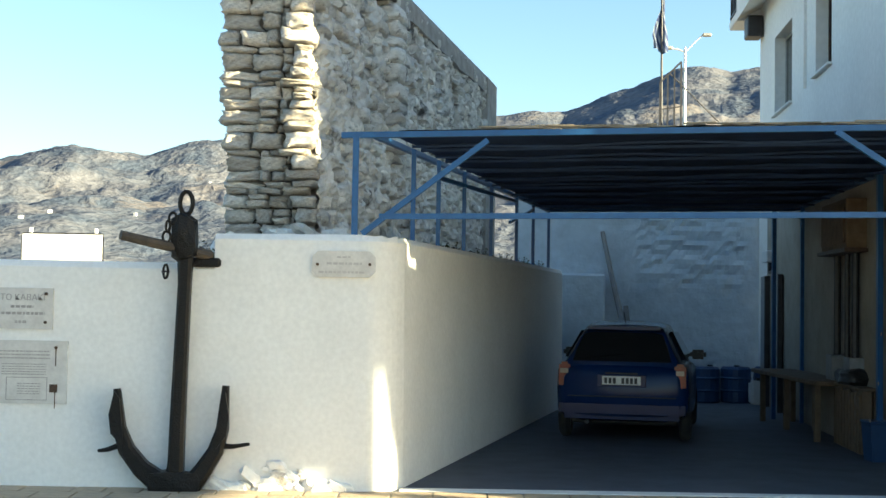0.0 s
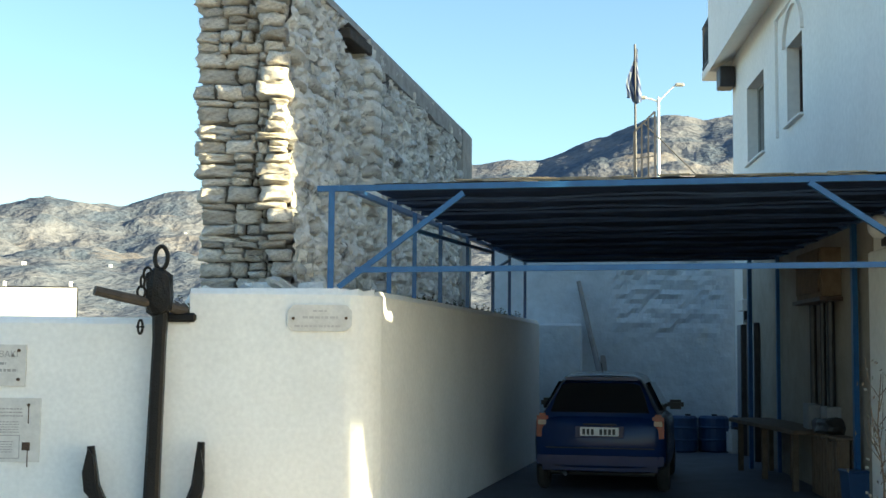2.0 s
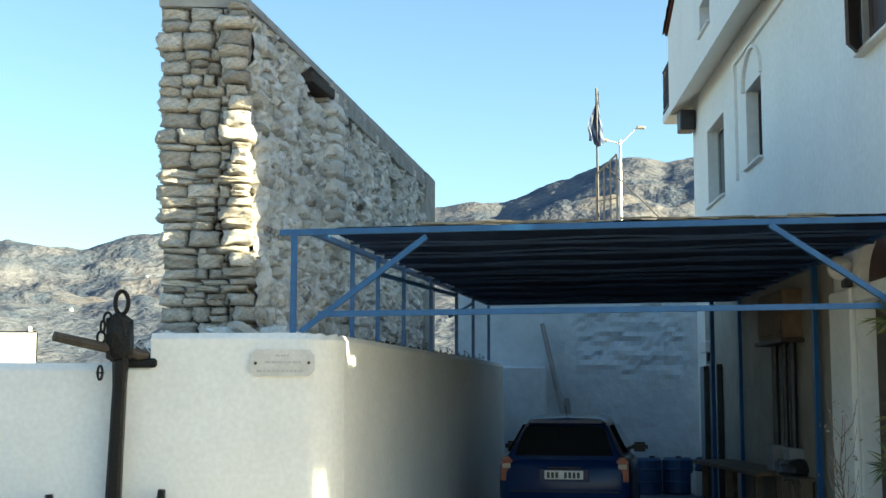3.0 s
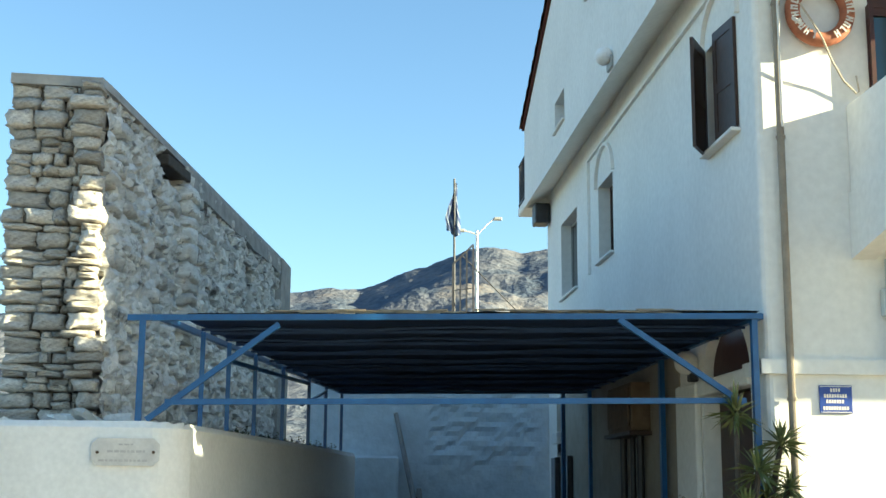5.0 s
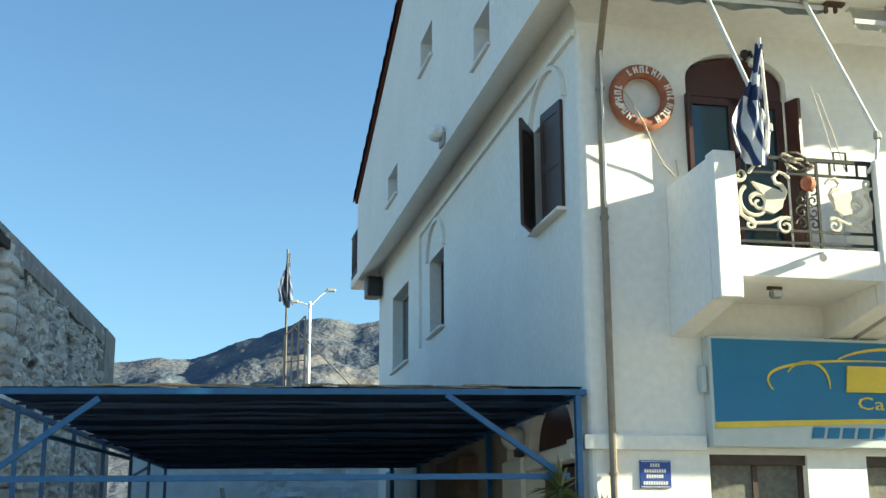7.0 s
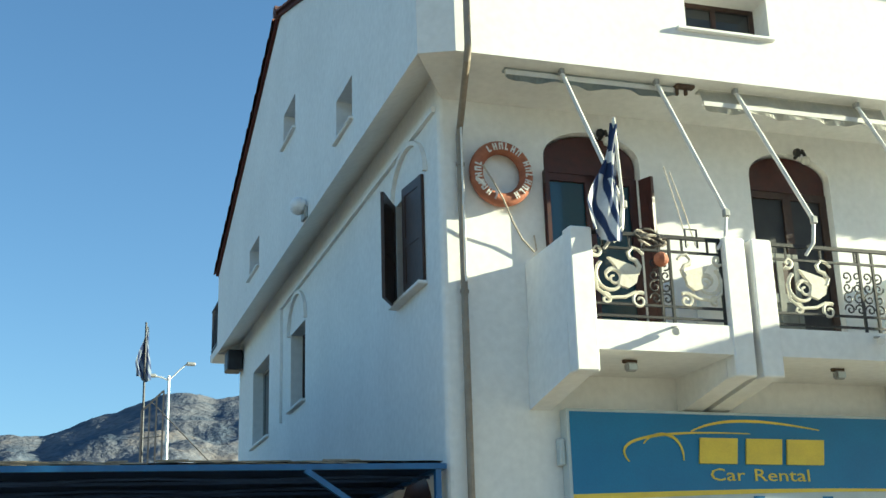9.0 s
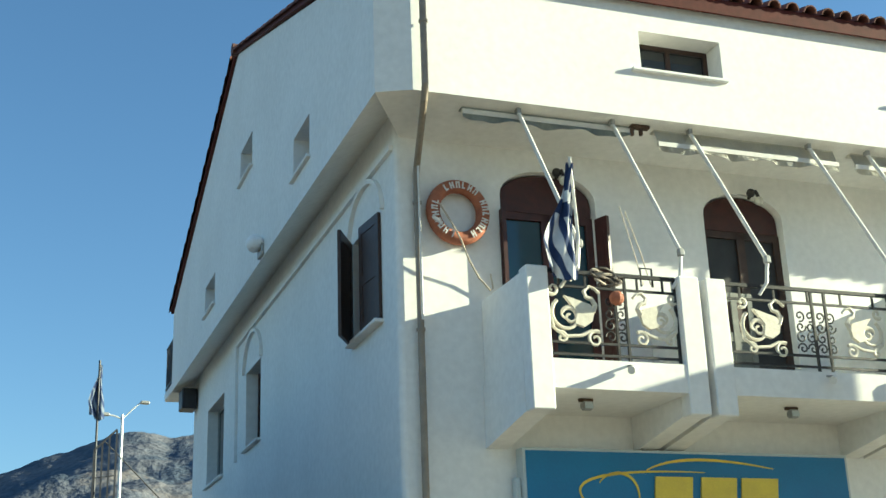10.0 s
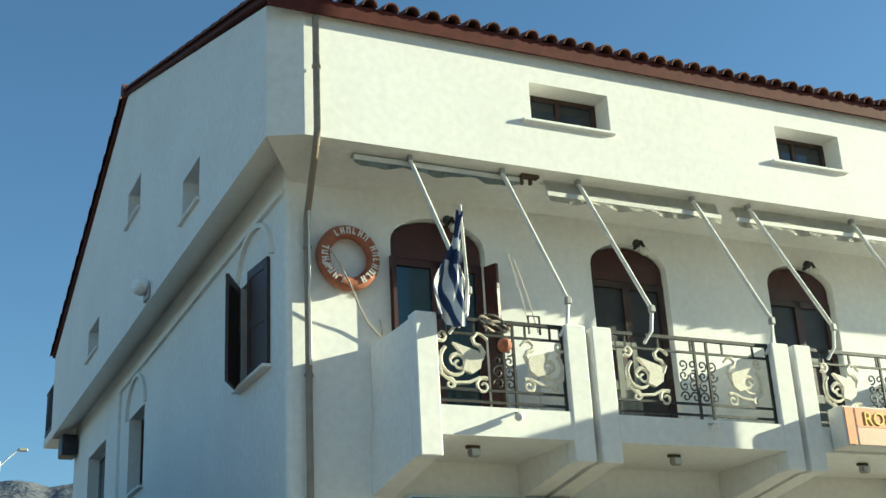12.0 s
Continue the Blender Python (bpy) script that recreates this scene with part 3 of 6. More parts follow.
def window(name, a0, a1, b0, b1, axis, face, inward, frame_mat, glass, sill=0.0, depth=0.18, bars=1, label=""):
    """A window set back in its opening: frame, pane and sill. axis x: on the gable; y: on the front."""
    win = new(name)
    win.parent = house
    tagged(win, label)
    d0, d1 = face + inward * depth, face + inward * (depth + 0.05)
    d0, d1 = min(d0, d1), max(d0, d1)
    bm = bmesh.new()
    put = (lambda A, B, C, D: box(bm, d0, d1, A, B, C, D)) if axis == "x" else (lambda A, B, C, D: box(bm, A, B, d0, d1, C, D))
    t = 0.05
    put(a0, a0 + t, b0, b1)
    put(a1 - t, a1, b0, b1)
    put(a0 + t, a1 - t, b0, b0 + t)
    put(a0 + t, a1 - t, b1 - t, b1)
    for k in range(bars):
        c = a0 + (a1 - a0) * (k + 1) / (bars + 1)
        put(c - 0.025, c + 0.025, b0 + t, b1 - t)
    part("window_frame", bm, frame_mat, win)
    bm = bmesh.new()
    e = d0 + 0.02
    (box(bm, e, e + 0.008, a0 + t, a1 - t, b0 + t, b1 - t) if axis == "x" else box(bm, a0 + t, a1 - t, e, e + 0.008, b0 + t, b1 - t))
    part("pane", bm, glass, win)
    if sill:
        s0, s1 = sorted((face - inward * sill, face + inward * depth))
        bm = bbox(s0, s1, a0 - 0.05, a1 + 0.05, b0 - 0.04, b0 - 0.002, 0.008) if axis == "x" else bbox(a0 - 0.12, a1 + 0.04, s0, s1, b0 - 0.04, b0 - 0.002, 0.008)
        part("window_sill", bm, HOUSE, win)
    return win


window("window", *SIDE_WINDOWS[0], "x", 0, 1, WOODB, GLASS, sill=0.10, bars=1, label="shuttered window in a blind arch")
window("window", *SIDE_WINDOWS[1], "x", 0, 1, WOODB, GLASS, sill=0.07, bars=1, label="narrow dark window in a blind arch")
window("window", *SIDE_WINDOWS[2], "x", 0, 1, GREYFRAME, GLASS, sill=0.06, bars=1, label="grey aluminium sliding window")
for w in ATTIC_SIDE:
    window("window", *w, "x", -GO, 1, GREYFRAME, GREYBOX, sill=0.05, bars=0, depth=0.22, label="small square attic window")
for w in ATTIC_FRONT:
    window("window", *w, "y", -FO, 1, WOODB, GLASS, sill=0.05, bars=1, depth=0.26, label="low dark attic window with a sloped reveal")
for w in SHOP:
    win = window("window", *w, "y", 0, 1, WOODB, BLIND, bars=1, depth=0.1, label="dark wooden shop window with drawn blinds")
    bm = bmesh.new()
    zz = w[2] + (w[3] - w[2]) * 0.62
    box(bm, w[0] + 0.05, w[1] - 0.05, 0.10, 0.16, zz, zz + 0.06)
    part("glazing_bar", bm, WOODB, win)
    part("head_board", bbox(w[0], w[1], 0.04, 0.099, w[3] - 0.09, w[3]), WOODB, win)

# blind arches over the two side windows
for a0, a1, spring, top in ((0.42, 1.62, 6.30, 6.76), (6.34, 7.56, 6.22, 6.72)):
    bm = bmesh.new()
    outer, inner = arc(a0 - 0.05, a1 + 0.05, spring, top + 0.05), arc(a0, a1, spring, top)
    prism(bm, outer + inner[::-1], -0.05, -0.001, "x")
    part("blind_arch", bm, HOUSE, house)


def shutter(hinge_v, direction, angle, z0=5.14, z1=6.30, width=0.52):
    """A panelled leaf hung on the gable at hinge_v and swung out by the angle."""
    ob = new("shutter")
    ob.parent = house
    ob.matrix_local = pose(-0.02, hinge_v, 0, 0, 0, angle if direction > 0 else 180 - angle)
    bm = bmesh.new()
    t = 0.035
    for A, B, C, D in ((0, 0.08, z0, z1), (width - 0.08, width, z0, z1), (0.08, width - 0.08, z0, z0 + 0.1), (0.08, width - 0.08, z1 - 0.1, z1), (0.08, width - 0.08, z0 + 0.5, z0 + 0.6)):
        box(bm, -t / 2, t / 2, A, B, C, D)
    part("leaf_frame", bm, WOODB, ob)
    for C, D in ((z0 + 0.1, z0 + 0.5), (z0 + 0.6, z1 - 0.1)):
        part("panel", bbox(-0.009, 0.009, 0.08, width - 0.08, C, D), WOODB, ob)
    return ob


shutter(0.50, 1, 6)
shutter(1.56, -1, 30)

# roof: slopes, fascia, verge and rows of clay tiles
def slope_pt(v, lift=0.0):
    return (v, roofline(v) + lift)


U0 = -GO - 0.05
bm = bmesh.new()
fv = -FO - 0.06
fz = EAVE - 0.10 * GS
prism(bm, [(fv, fz + 0.01), (RIDGE_V, RIDGE_Z + 0.005), (BACK_V, BACK_Z), (BACK_V, BACK_Z + 0.07), (RIDGE_V, RIDGE_Z + 0.09), (fv, fz + 0.09)], U0, HL + 0.2, "x")
part("roof", bm, FASCIA, house, "dark red roof edge under clay tiles")
bm = bmesh.new()
box(bm, U0, HL + 0.2, fv - 0.03, fv - 0.002, fz - 0.09, fz + 0.08)
part("fascia_board", bm, FASCIA, house)


def tile_mesh(length):
    bm = bmesh.new()
    seg = 6
    rows = []
    for y, r in ((0, 0.085), (length, 0.07)):
        rows.append([bm.verts.new((-r * math.cos(math.pi * k / seg), y, r * math.sin(math.pi * k / seg) + 0.01)) for k in range(seg + 1)])
        rows.append([bm.verts.new((-(r - 0.014) * math.cos(math.pi * k / seg), y, (r - 0.014) * math.sin(math.pi * k / seg) + 0.01)) for k in range(seg + 1)])
    a, b, c, d = rows
    for k in range(seg):
        bm.faces.new((a[k], a[k + 1], c[k + 1], c[k]))
        bm.faces.new((b[k + 1], b[k], d[k], d[k + 1]))
        bm.faces.new((a[k + 1], a[k], b[k], b[k + 1]))
    return mesh_of("tile", bm, TILE)


EAVE_TILE = tile_mesh(0.45)
ang = math.degrees(math.atan(GS))
for i in range(66):
    ob = new("tile", EAVE_TILE)
    ob.parent = house
    ob.matrix_local = pose(U0 + 0.12 + i * 0.229, fv - 0.07, fz + 0.065 + 0.004 * math.sin(i * 3.3), ang, 0, 1.2 * math.sin(i * 1.7))
back_ang = math.degrees(math.atan((BACK_Z - RIDGE_Z) / (BACK_V - RIDGE_V)))
for i in range(16):
    v = BACK_V + 0.06 - (i + 1) * 0.385
    ob = new("tile", EAVE_TILE)
    ob.parent = house
    ob.matrix_local = pose(U0 + 0.03, v, roofline(v) + 0.055, back_ang, 0, 0)
for i in range(19):
    v = RIDGE_V - 0.3 - i * 0.385
    ob = new("tile", EAVE_TILE)
    ob.parent = house
    ob.matrix_local = pose(U0 + 0.03, v, roofline(v) + 0.04, ang, 0, 0)
bm = bmesh.new()
for i in range(40):
    bm2 = 0.36 * i
    tube(bm, [(U0 - 0.05 + bm2, RIDGE_V, RIDGE_Z + 0.07), (U0 + 0.36 + bm2, RIDGE_V, RIDGE_Z + 0.08)], 0.10, 10, 0.085)
part("ridge_tiles", bm, TILE, house)

# rear balcony rail that shows past the far corner of the gable
rail = new("rear_railing")
rail.parent = house
for k in range(5):
    bm = bmesh.new()
    bar(bm, (-GO + 0.02, BACK + 0.05 + k * 0.2, 7.2), (-GO + 0.02, BACK + 0.05 + k * 0.2, 8.05), 0.025)
    part("baluster", bm, DARKMETAL, rail)
for z in (8.05, 7.25):
    bm = bmesh.new()
    bar(bm, (-GO + 0.02, BACK + 0.02, z), (-GO + 0.02, BACK + 0.9, z), 0.035)
    part("rail", bm, DARKMETAL, rail)
part("rear_slab", bbox(-GO, 3.0, BACK + 0.003, BACK + 0.95, 7.03, 7.2, 0.02), HOUSE, house)
part("bracket_lamp", bbox(-0.30, -0.02, HD - 0.45, HD - 0.02, 6.62, 7.0, 0.02), DARKMETAL, house, "dark box under the far soffit")

part("lower_render", bbox(-0.02, -0.001, 2.96, HD - 1.0, 0.0, 3.3, 0.004), BEIGE, house, "stained beige plaster inside the car port, darkened for its shade")

# side door under the red fanlight
door = new("door")
door.parent = house
part("leaf", bbox(0.14, 0.19, 0.55, 1.95, 0.0, 2.66, 0.01), WOODB, door)
bm = bmesh.new()
prism(bm, [(0.5, 2.86), (2.0, 2.86)] + arc(0.5, 2.0, 2.87, 3.36)[0:], 0.10, 0.14, "x")
part("fanlight", bm, WOODR, door, "dark red arched panel")
part("lintel", bbox(-0.05, 0.12, 0.40, 2.12, 2.68, 2.84, 0.015), HOUSE, door)
part("pier", bbox(-0.07, -0.001, 2.12, 2.95, 0.0, 2.84, 0.02), HOUSE, house)

# arched balcony doors
for n, d in enumerate(DOORS):
    door = new("balcony_door")
    door.parent = house
    a0, a1, z0, z1 = d
    bm = bmesh.new()
    prism(bm, [(a0 + 0.02, 6.28), (a1 - 0.02, 6.28)] + arc(a0 + 0.02, a1 - 0.02, 6.42, z1 - 0.02), 0.09, 0.13, "y")
    part("fanlight", bm, WOODR, door, "dark red arched panel")
    bm = bmesh.new()
    box(bm, a0, a0 + 0.08, 0.10, 0.17, z0, 6.28)
    box(bm, a1 - 0.08, a1, 0.10, 0.17, z0, 6.28)
    mid = (a0 + a1) / 2
    box(bm, mid - 0.05, mid + 0.05, 0.10, 0.17, z0, 6.28)
    box(bm, a0 + 0.08, a1 - 0.08, 0.10, 0.17, 6.20, 6.279)
    part("door_frame", bm, WOODR if n == 0 else WOODB, door)
    # doors after the first: matt black panes stand in for the unlit room
    for A, B in ((a0 + 0.08, mid - 0.05), (mid + 0.05, a1 - 0.08)):
        part("pane", bbox(A, B, 0.13, 0.14, z0 + 0.3, 6.2), GLASSTEAL if n == 0 else BLACKPL, door)
        part("panel", bbox(A, B, 0.12, 0.15, z0, z0 + 0.3, 0.01), WOODR if n == 0 else WOODB, door)
    if n == 0:
        for hinge, s in ((a0, -1), (a1, 1)):
            leaf = bmesh.new()
            m = Matrix.Translation((hinge, 0.02, 0)) @ Matrix.Rotation(radians(-92 if s < 0 else -70), 4, "Z")
            wl = 0.115 if s < 0 else 0.17
            box(leaf, 0, wl, -0.02, 0.02, z0, 6.24, m)
            for C, D in ((4.5, 4.95), (5.05, 6.1)):
                box(leaf, 0.05, wl - 0.05, -0.03, 0.03, C, D, m)
            part("shutter", leaf, WOODR, door, "red-brown shutter folded open")
    else:
        A, B = (a0 + 0.06, mid + 0.02) if n == 1 else (a0 + 0.26, mid + 0.22)
        leaf = bmesh.new()
        for C, D in ((A, A + 0.06), ((A + B) / 2 - 0.035, (A + B) / 2 + 0.035), (B - 0.06, B)):
            box(leaf, C, D, 0.045, 0.085, z0 + 0.05, 5.56)
        for C, D in ((z0 + 0.05, z0 + 0.15), (z0 + 0.62, z0 + 0.72), (5.46, 5.56)):
            for P, Q in ((A + 0.06, (A + B) / 2 - 0.035), ((A + B) / 2 + 0.035, B - 0.06)):
                box(leaf, P, Q, 0.05, 0.08, C, D)
        leaf = part("half_leaf", leaf, WOODG, door, "grey panelled half-height leaf")
        for P, Q in ((A + 0.06, (A + B) / 2 - 0.035), ((A + B) / 2 + 0.035, B - 0.06)):
            part("panel", bbox(P, Q, 0.062, 0.072, z0 + 0.15, z0 + 0.62), WOODG, leaf)
            part("panel", bbox(P, Q, 0.062, 0.072, z0 + 0.72, 5.46), WOODB, leaf)


# balconies
def balcony(u0, u1, left_wall=False):
    ob = new("balcony")
    ob.parent = house
    tagged(ob, "white concrete balcony with corner posts")
    V0, V1 = -1.15, -0.002
    bm = bmesh.new()
    box(bm, u0 + 0.22, u1 - 0.22, V0, V1, 4.15, 4.42)
    part("slab", bm, HOUSE, ob)
    for a, b in ((u0, u0 + 0.22), (u1 - 0.22, u1)):
        bm = bbox(a, b, V0 - 0.01, V0 + 0.16, 3.95, 5.28, 0.012)
        part("post", bm, HOUSE, ob)
        bm = bmesh.new()
        prism(bm, [(V0 + 0.16, 3.96), (V1, 3.80), (V1, 4.42), (V0 + 0.16, 4.42)], a, b, "x")
        part("beam", bm, HOUSE, ob)
        if left_wall and a == u0 or not left_wall:
            part("side_wall", bbox(a + 0.02, b - 0.06, V0 + 0.16, V1, 4.42, 5.26, 0.01), HOUSE, ob)
    return ob


BALCONIES = [(0.84, 2.63), (2.70, 5.08), (5.15, 7.5), (7.57, 9.95), (10.02, 12.4)]
for i, (a, b) in enumerate(BALCONIES):
    balcony(a, b, i == 0)


# added shadow casters, out of view: upper wall on a pier, gap, lower wall
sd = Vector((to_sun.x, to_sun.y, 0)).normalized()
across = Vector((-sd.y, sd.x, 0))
CASTER_DIST = 9.0
for name, poly, label in (("wall_south", [(3.5, 4.43), (10.12, 4.43), (10.12, 0.0), (10.36, 0.0), (10.36, 5.18), (10.78, 5.99), (10.78, 13.0), (3.5, 13.0)], "unseen upper wall on a pier, added to cast shade"),
                          ("wall_east", [(10.54, 0.0), (10.54, 4.35), (10.45, 4.60), (10.37, 5.16), (10.79, 5.98), (11.68, 5.98), (11.68, 0.0)], "unseen lower wall with a stepped edge, added to cast shade")):
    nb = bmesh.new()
    lo = [nb.verts.new(sd * CASTER_DIST + across * a + Vector((0, 0, z))) for a, z in poly]
    hi = [nb.verts.new(sd * (CASTER_DIST + 0.4) + across * a + Vector((0, 0, z))) for a, z in poly]
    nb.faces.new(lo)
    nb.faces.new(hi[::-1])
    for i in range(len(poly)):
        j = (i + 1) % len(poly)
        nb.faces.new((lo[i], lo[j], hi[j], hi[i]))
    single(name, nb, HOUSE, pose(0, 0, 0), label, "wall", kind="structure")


# ---- things on the house ----
def scroll(cx, cz, r0, turns, start=0.0, flip=1, n=26):
    """A flat spiral in x and z."""
    return [(cx + flip * r0 * (1 - 0.8 * k / n) * math.cos(start + turns * 2 * math.pi * k / n), 0, cz + r0 * (1 - 0.8 * k / n) * math.sin(start + turns * 2 * math.pi * k / n)) for k in range(n + 1)]


def swan(parent, cx, cz, flip, size=0.27):
    """Cream cast-iron swan with a scrolled tail."""
    s = size
    orn = new("swan_ornament")
    orn.parent = parent
    tagged(orn, "cream painted cast swan with scrolls")
    bm = bmesh.new()
    body = [(0.55, 0.15), (0.45, -0.25), (0.15, -0.45), (-0.2, -0.35), (-0.1, 0.05), (-0.55, 0.62), (0.05, 0.45), (0.4, 0.35)]
    poly = [(cx + flip * a * s, cz + b * s) for a, b in body]
    prism(bm, poly if flip > 0 else poly[::-1], -0.02, 0.02, "y")
    part("body", bm, CREAMIRON, orn)
    bm = bmesh.new()
    neck = [(0.5, 0.1), (0.62, 0.35), (0.5, 0.55), (0.3, 0.62), (0.22, 0.82), (0.4, 1.0), (0.62, 0.95), (0.8, 0.78)]
    tube(bm, [(cx + flip * a * s, 0, cz + b * s) for a, b in neck], 0.028, 6, 0.014)
    part("neck", bm, CREAMIRON, orn)
    for ox, oz, r, st, tn, f in ((-0.45, -0.05, 0.62, 2.2, 1.35, 1), (-0.35, -0.1, 0.33, 0.5, 1.2, -1), (0.55, -0.85, 0.30, 1.0, 1.3, 1), (-0.95, 0.85, 0.22, 4.0, 1.1, 1), (-0.7, -0.85, 0.2, 1.2, 1.1, -1)):
        bm = bmesh.new()
        pts = scroll(cx + flip * ox * s, cz + oz * s, r * s, tn, st, flip * f)
        tube(bm, pts, 0.019, 6, 0.011)
        part("scroll", bm, CREAMIRON, orn)
    bm = bmesh.new()
    tube(bm, [(cx + flip * a * s, 0, cz + b * s) for a, b in ((-1.05, 0.1), (-1.0, -0.5), (-0.6, -0.8), (0.0, -0.75), (0.45, -0.55))], 0.017, 6)
    part("stem", bm, CREAMIRON, orn)


def railing(u0, u1):
    ob = thing("railing", HM @ pose(u0, -1.08, 4.42), "black wrought-iron balcony railing with cream swans", "railing", "balcony railings")
    w = u1 - u0
    for z, r in ((0.06, 0.011), (0.17, 0.011), (0.70, 0.011), (0.84, 0.017)):
        bm = bmesh.new()
        bar(bm, (0, 0, z), (w, 0, z), r * 2)
        part("rail", bm, BLACKIRON, ob)
    for x in (0.012, w * 0.52, w * 0.60, w - 0.012):
        bm = bmesh.new()
        bar(bm, (x, 0, 0), (x, 0, 0.86), 0.024)
        part("baluster", bm, BLACKIRON, ob)
    for k in range(5):
        bm = bmesh.new()
        x = w * (0.1 + 0.2 * k)
        bar(bm, (x, 0, 0.70), (x, 0, 0.84), 0.018)
        part("baluster", bm, BLACKIRON, ob)
    for cx in (w * 0.56, w * 0.47) if w < 1.6 else (w * 0.56, w * 0.50, w * 0.44, w * 0.62):
        for k in range(4):
            bm = bmesh.new()
            tube(bm, scroll(cx, 0.24 + 0.11 * k, 0.06, 1.2, k * 1.5, 1 if k % 2 else -1, 12), 0.009, 5)
            part("scroll", bm, BLACKIRON, ob)
    swan(ob, w * 0.24, 0.44, 1)
    swan(ob, w * 0.80, 0.44, -1, 0.24)
    return ob


for (a, b) in BALCONIES[:4]:
    railing(a + 0.222, b - 0.222)

# downpipe
pipe = thing("downpipe", HM @ pose(0.20, 0, 0), "brown metal rainwater downpipe at the house corner", "downpipe")
bm = bmesh.new()
tube(bm, [(0, -0.07, 0), (0, -0.07, 6.50), (0, -0.10, 6.60), (-0.19, -0.92, 6.93), (-0.20, -0.985, 7.05), (-0.20, -0.985, 8.26)], 0.034, 10)
part("pipe", bm, PIPE, pipe)
for z in (1.0, 2.5, 4.9, 6.2):
    bm = bmesh.new()
    tube(bm, [(0, -0.07, z), (0, -0.07, z + 0.03)], 0.044, 10)
    part("clip", bm, PIPE, pipe)
bm = bmesh.new()
tube(bm, [(-0.20, -0.985, 7.7), (-0.20, -0.985, 7.73)], 0.044, 10)
part("clip", bm, PIPE, pipe)
# white rod added in place of the sunlit strip along the pipe
part("conduit", (lambda b: (tube(b, [(0.0, -0.135, 5.0), (0.0, -0.135, 6.62)], 0.012, 6), b)[1])(bmesh.new()), ARMWHITE, pipe, "thin white rod for the sunlit strip on the pipe")

# lifebuoy
ring = thing("lifebuoy", HM @ pose(0.62, -0.09, 6.14), "faded orange lifebuoy with white lettering, hung on the wall", "lifebuoy")
bm = bmesh.new()
tube(bm, [(0.265 * math.cos(2 * math.pi * k / 40), 0, 0.275 * math.sin(2 * math.pi * k / 40)) for k in range(40)], 0.07, 12, closed=True)
for f in bm.faces:
    f.smooth = True
part("float", bm, RING, ring)
for k in range(23):
    a = math.pi * (1.38 - 1.72 * k / 22)
    if k in (7, 8, 15):
        continue
    bm = bmesh.new()
    m = Matrix.Rotation(-(a - math.pi / 2), 4, "Y")
    box(bm, -0.021, -0.008, -0.080, -0.068, 0.235, 0.305, m)
    if k % 3:
        box(bm, 0.008, 0.021, -0.080, -0.068, 0.235, 0.305, m)
    box(bm, -0.007, 0.012, -0.080, -0.068, 0.236 + 0.026 * (k * 7 % 3), 0.251 + 0.026 * (k * 7 % 3), m)
    part("mark", bm, LETTER, ring)
bm = bmesh.new()
m = Matrix.Rotation(radians(-118), 4, "Y")
tube(bm, [m @ Vector((0.07 * math.cos(t), -0.085 * math.sin(t) * 0.9, 0.27 + 0.02 * math.sin(t * 2))) for t in [math.pi * 2 * k / 12 for k in range(12)]], 0.02, 6, closed=True)
part("band", bm, LETTER, ring)
bm = bmesh.new()
tube(bm, [(-0.22, -0.08, 0.05), (-0.12, -0.09, -0.12), (-0.02, -0.09, -0.3), (0.08, -0.04, -0.5), (0.2, 0.02, -0.66), (0.33, 0.04, -0.78), (0.36, 0.05, -0.75), (0.34, 0.05, -0.6)], 0.009, 6)
part("rope", bm, ROPE, ring, "frayed pale rope end")

# small fittings on the gable
vent = thing("wall_lamp", HM @ pose(-GO, 4.34, 7.19), "small white bulkhead lamp on the gable", "lamp")
bm = bmesh.new()
bmesh.ops.create_uvsphere(bm, u_segments=14, v_segments=8, radius=0.13)
bm.transform(Matrix.Translation((-0.10, 0, 0.02)) @ Matrix.Diagonal((0.9, 1.2, 0.9, 1)))
part("globe", bm, SIGNWHITE, vent)
part("base", bbox(-0.04, 0.0, -0.13, 0.13, -0.16, 0.0, 0.01), GREYFRAME, vent)

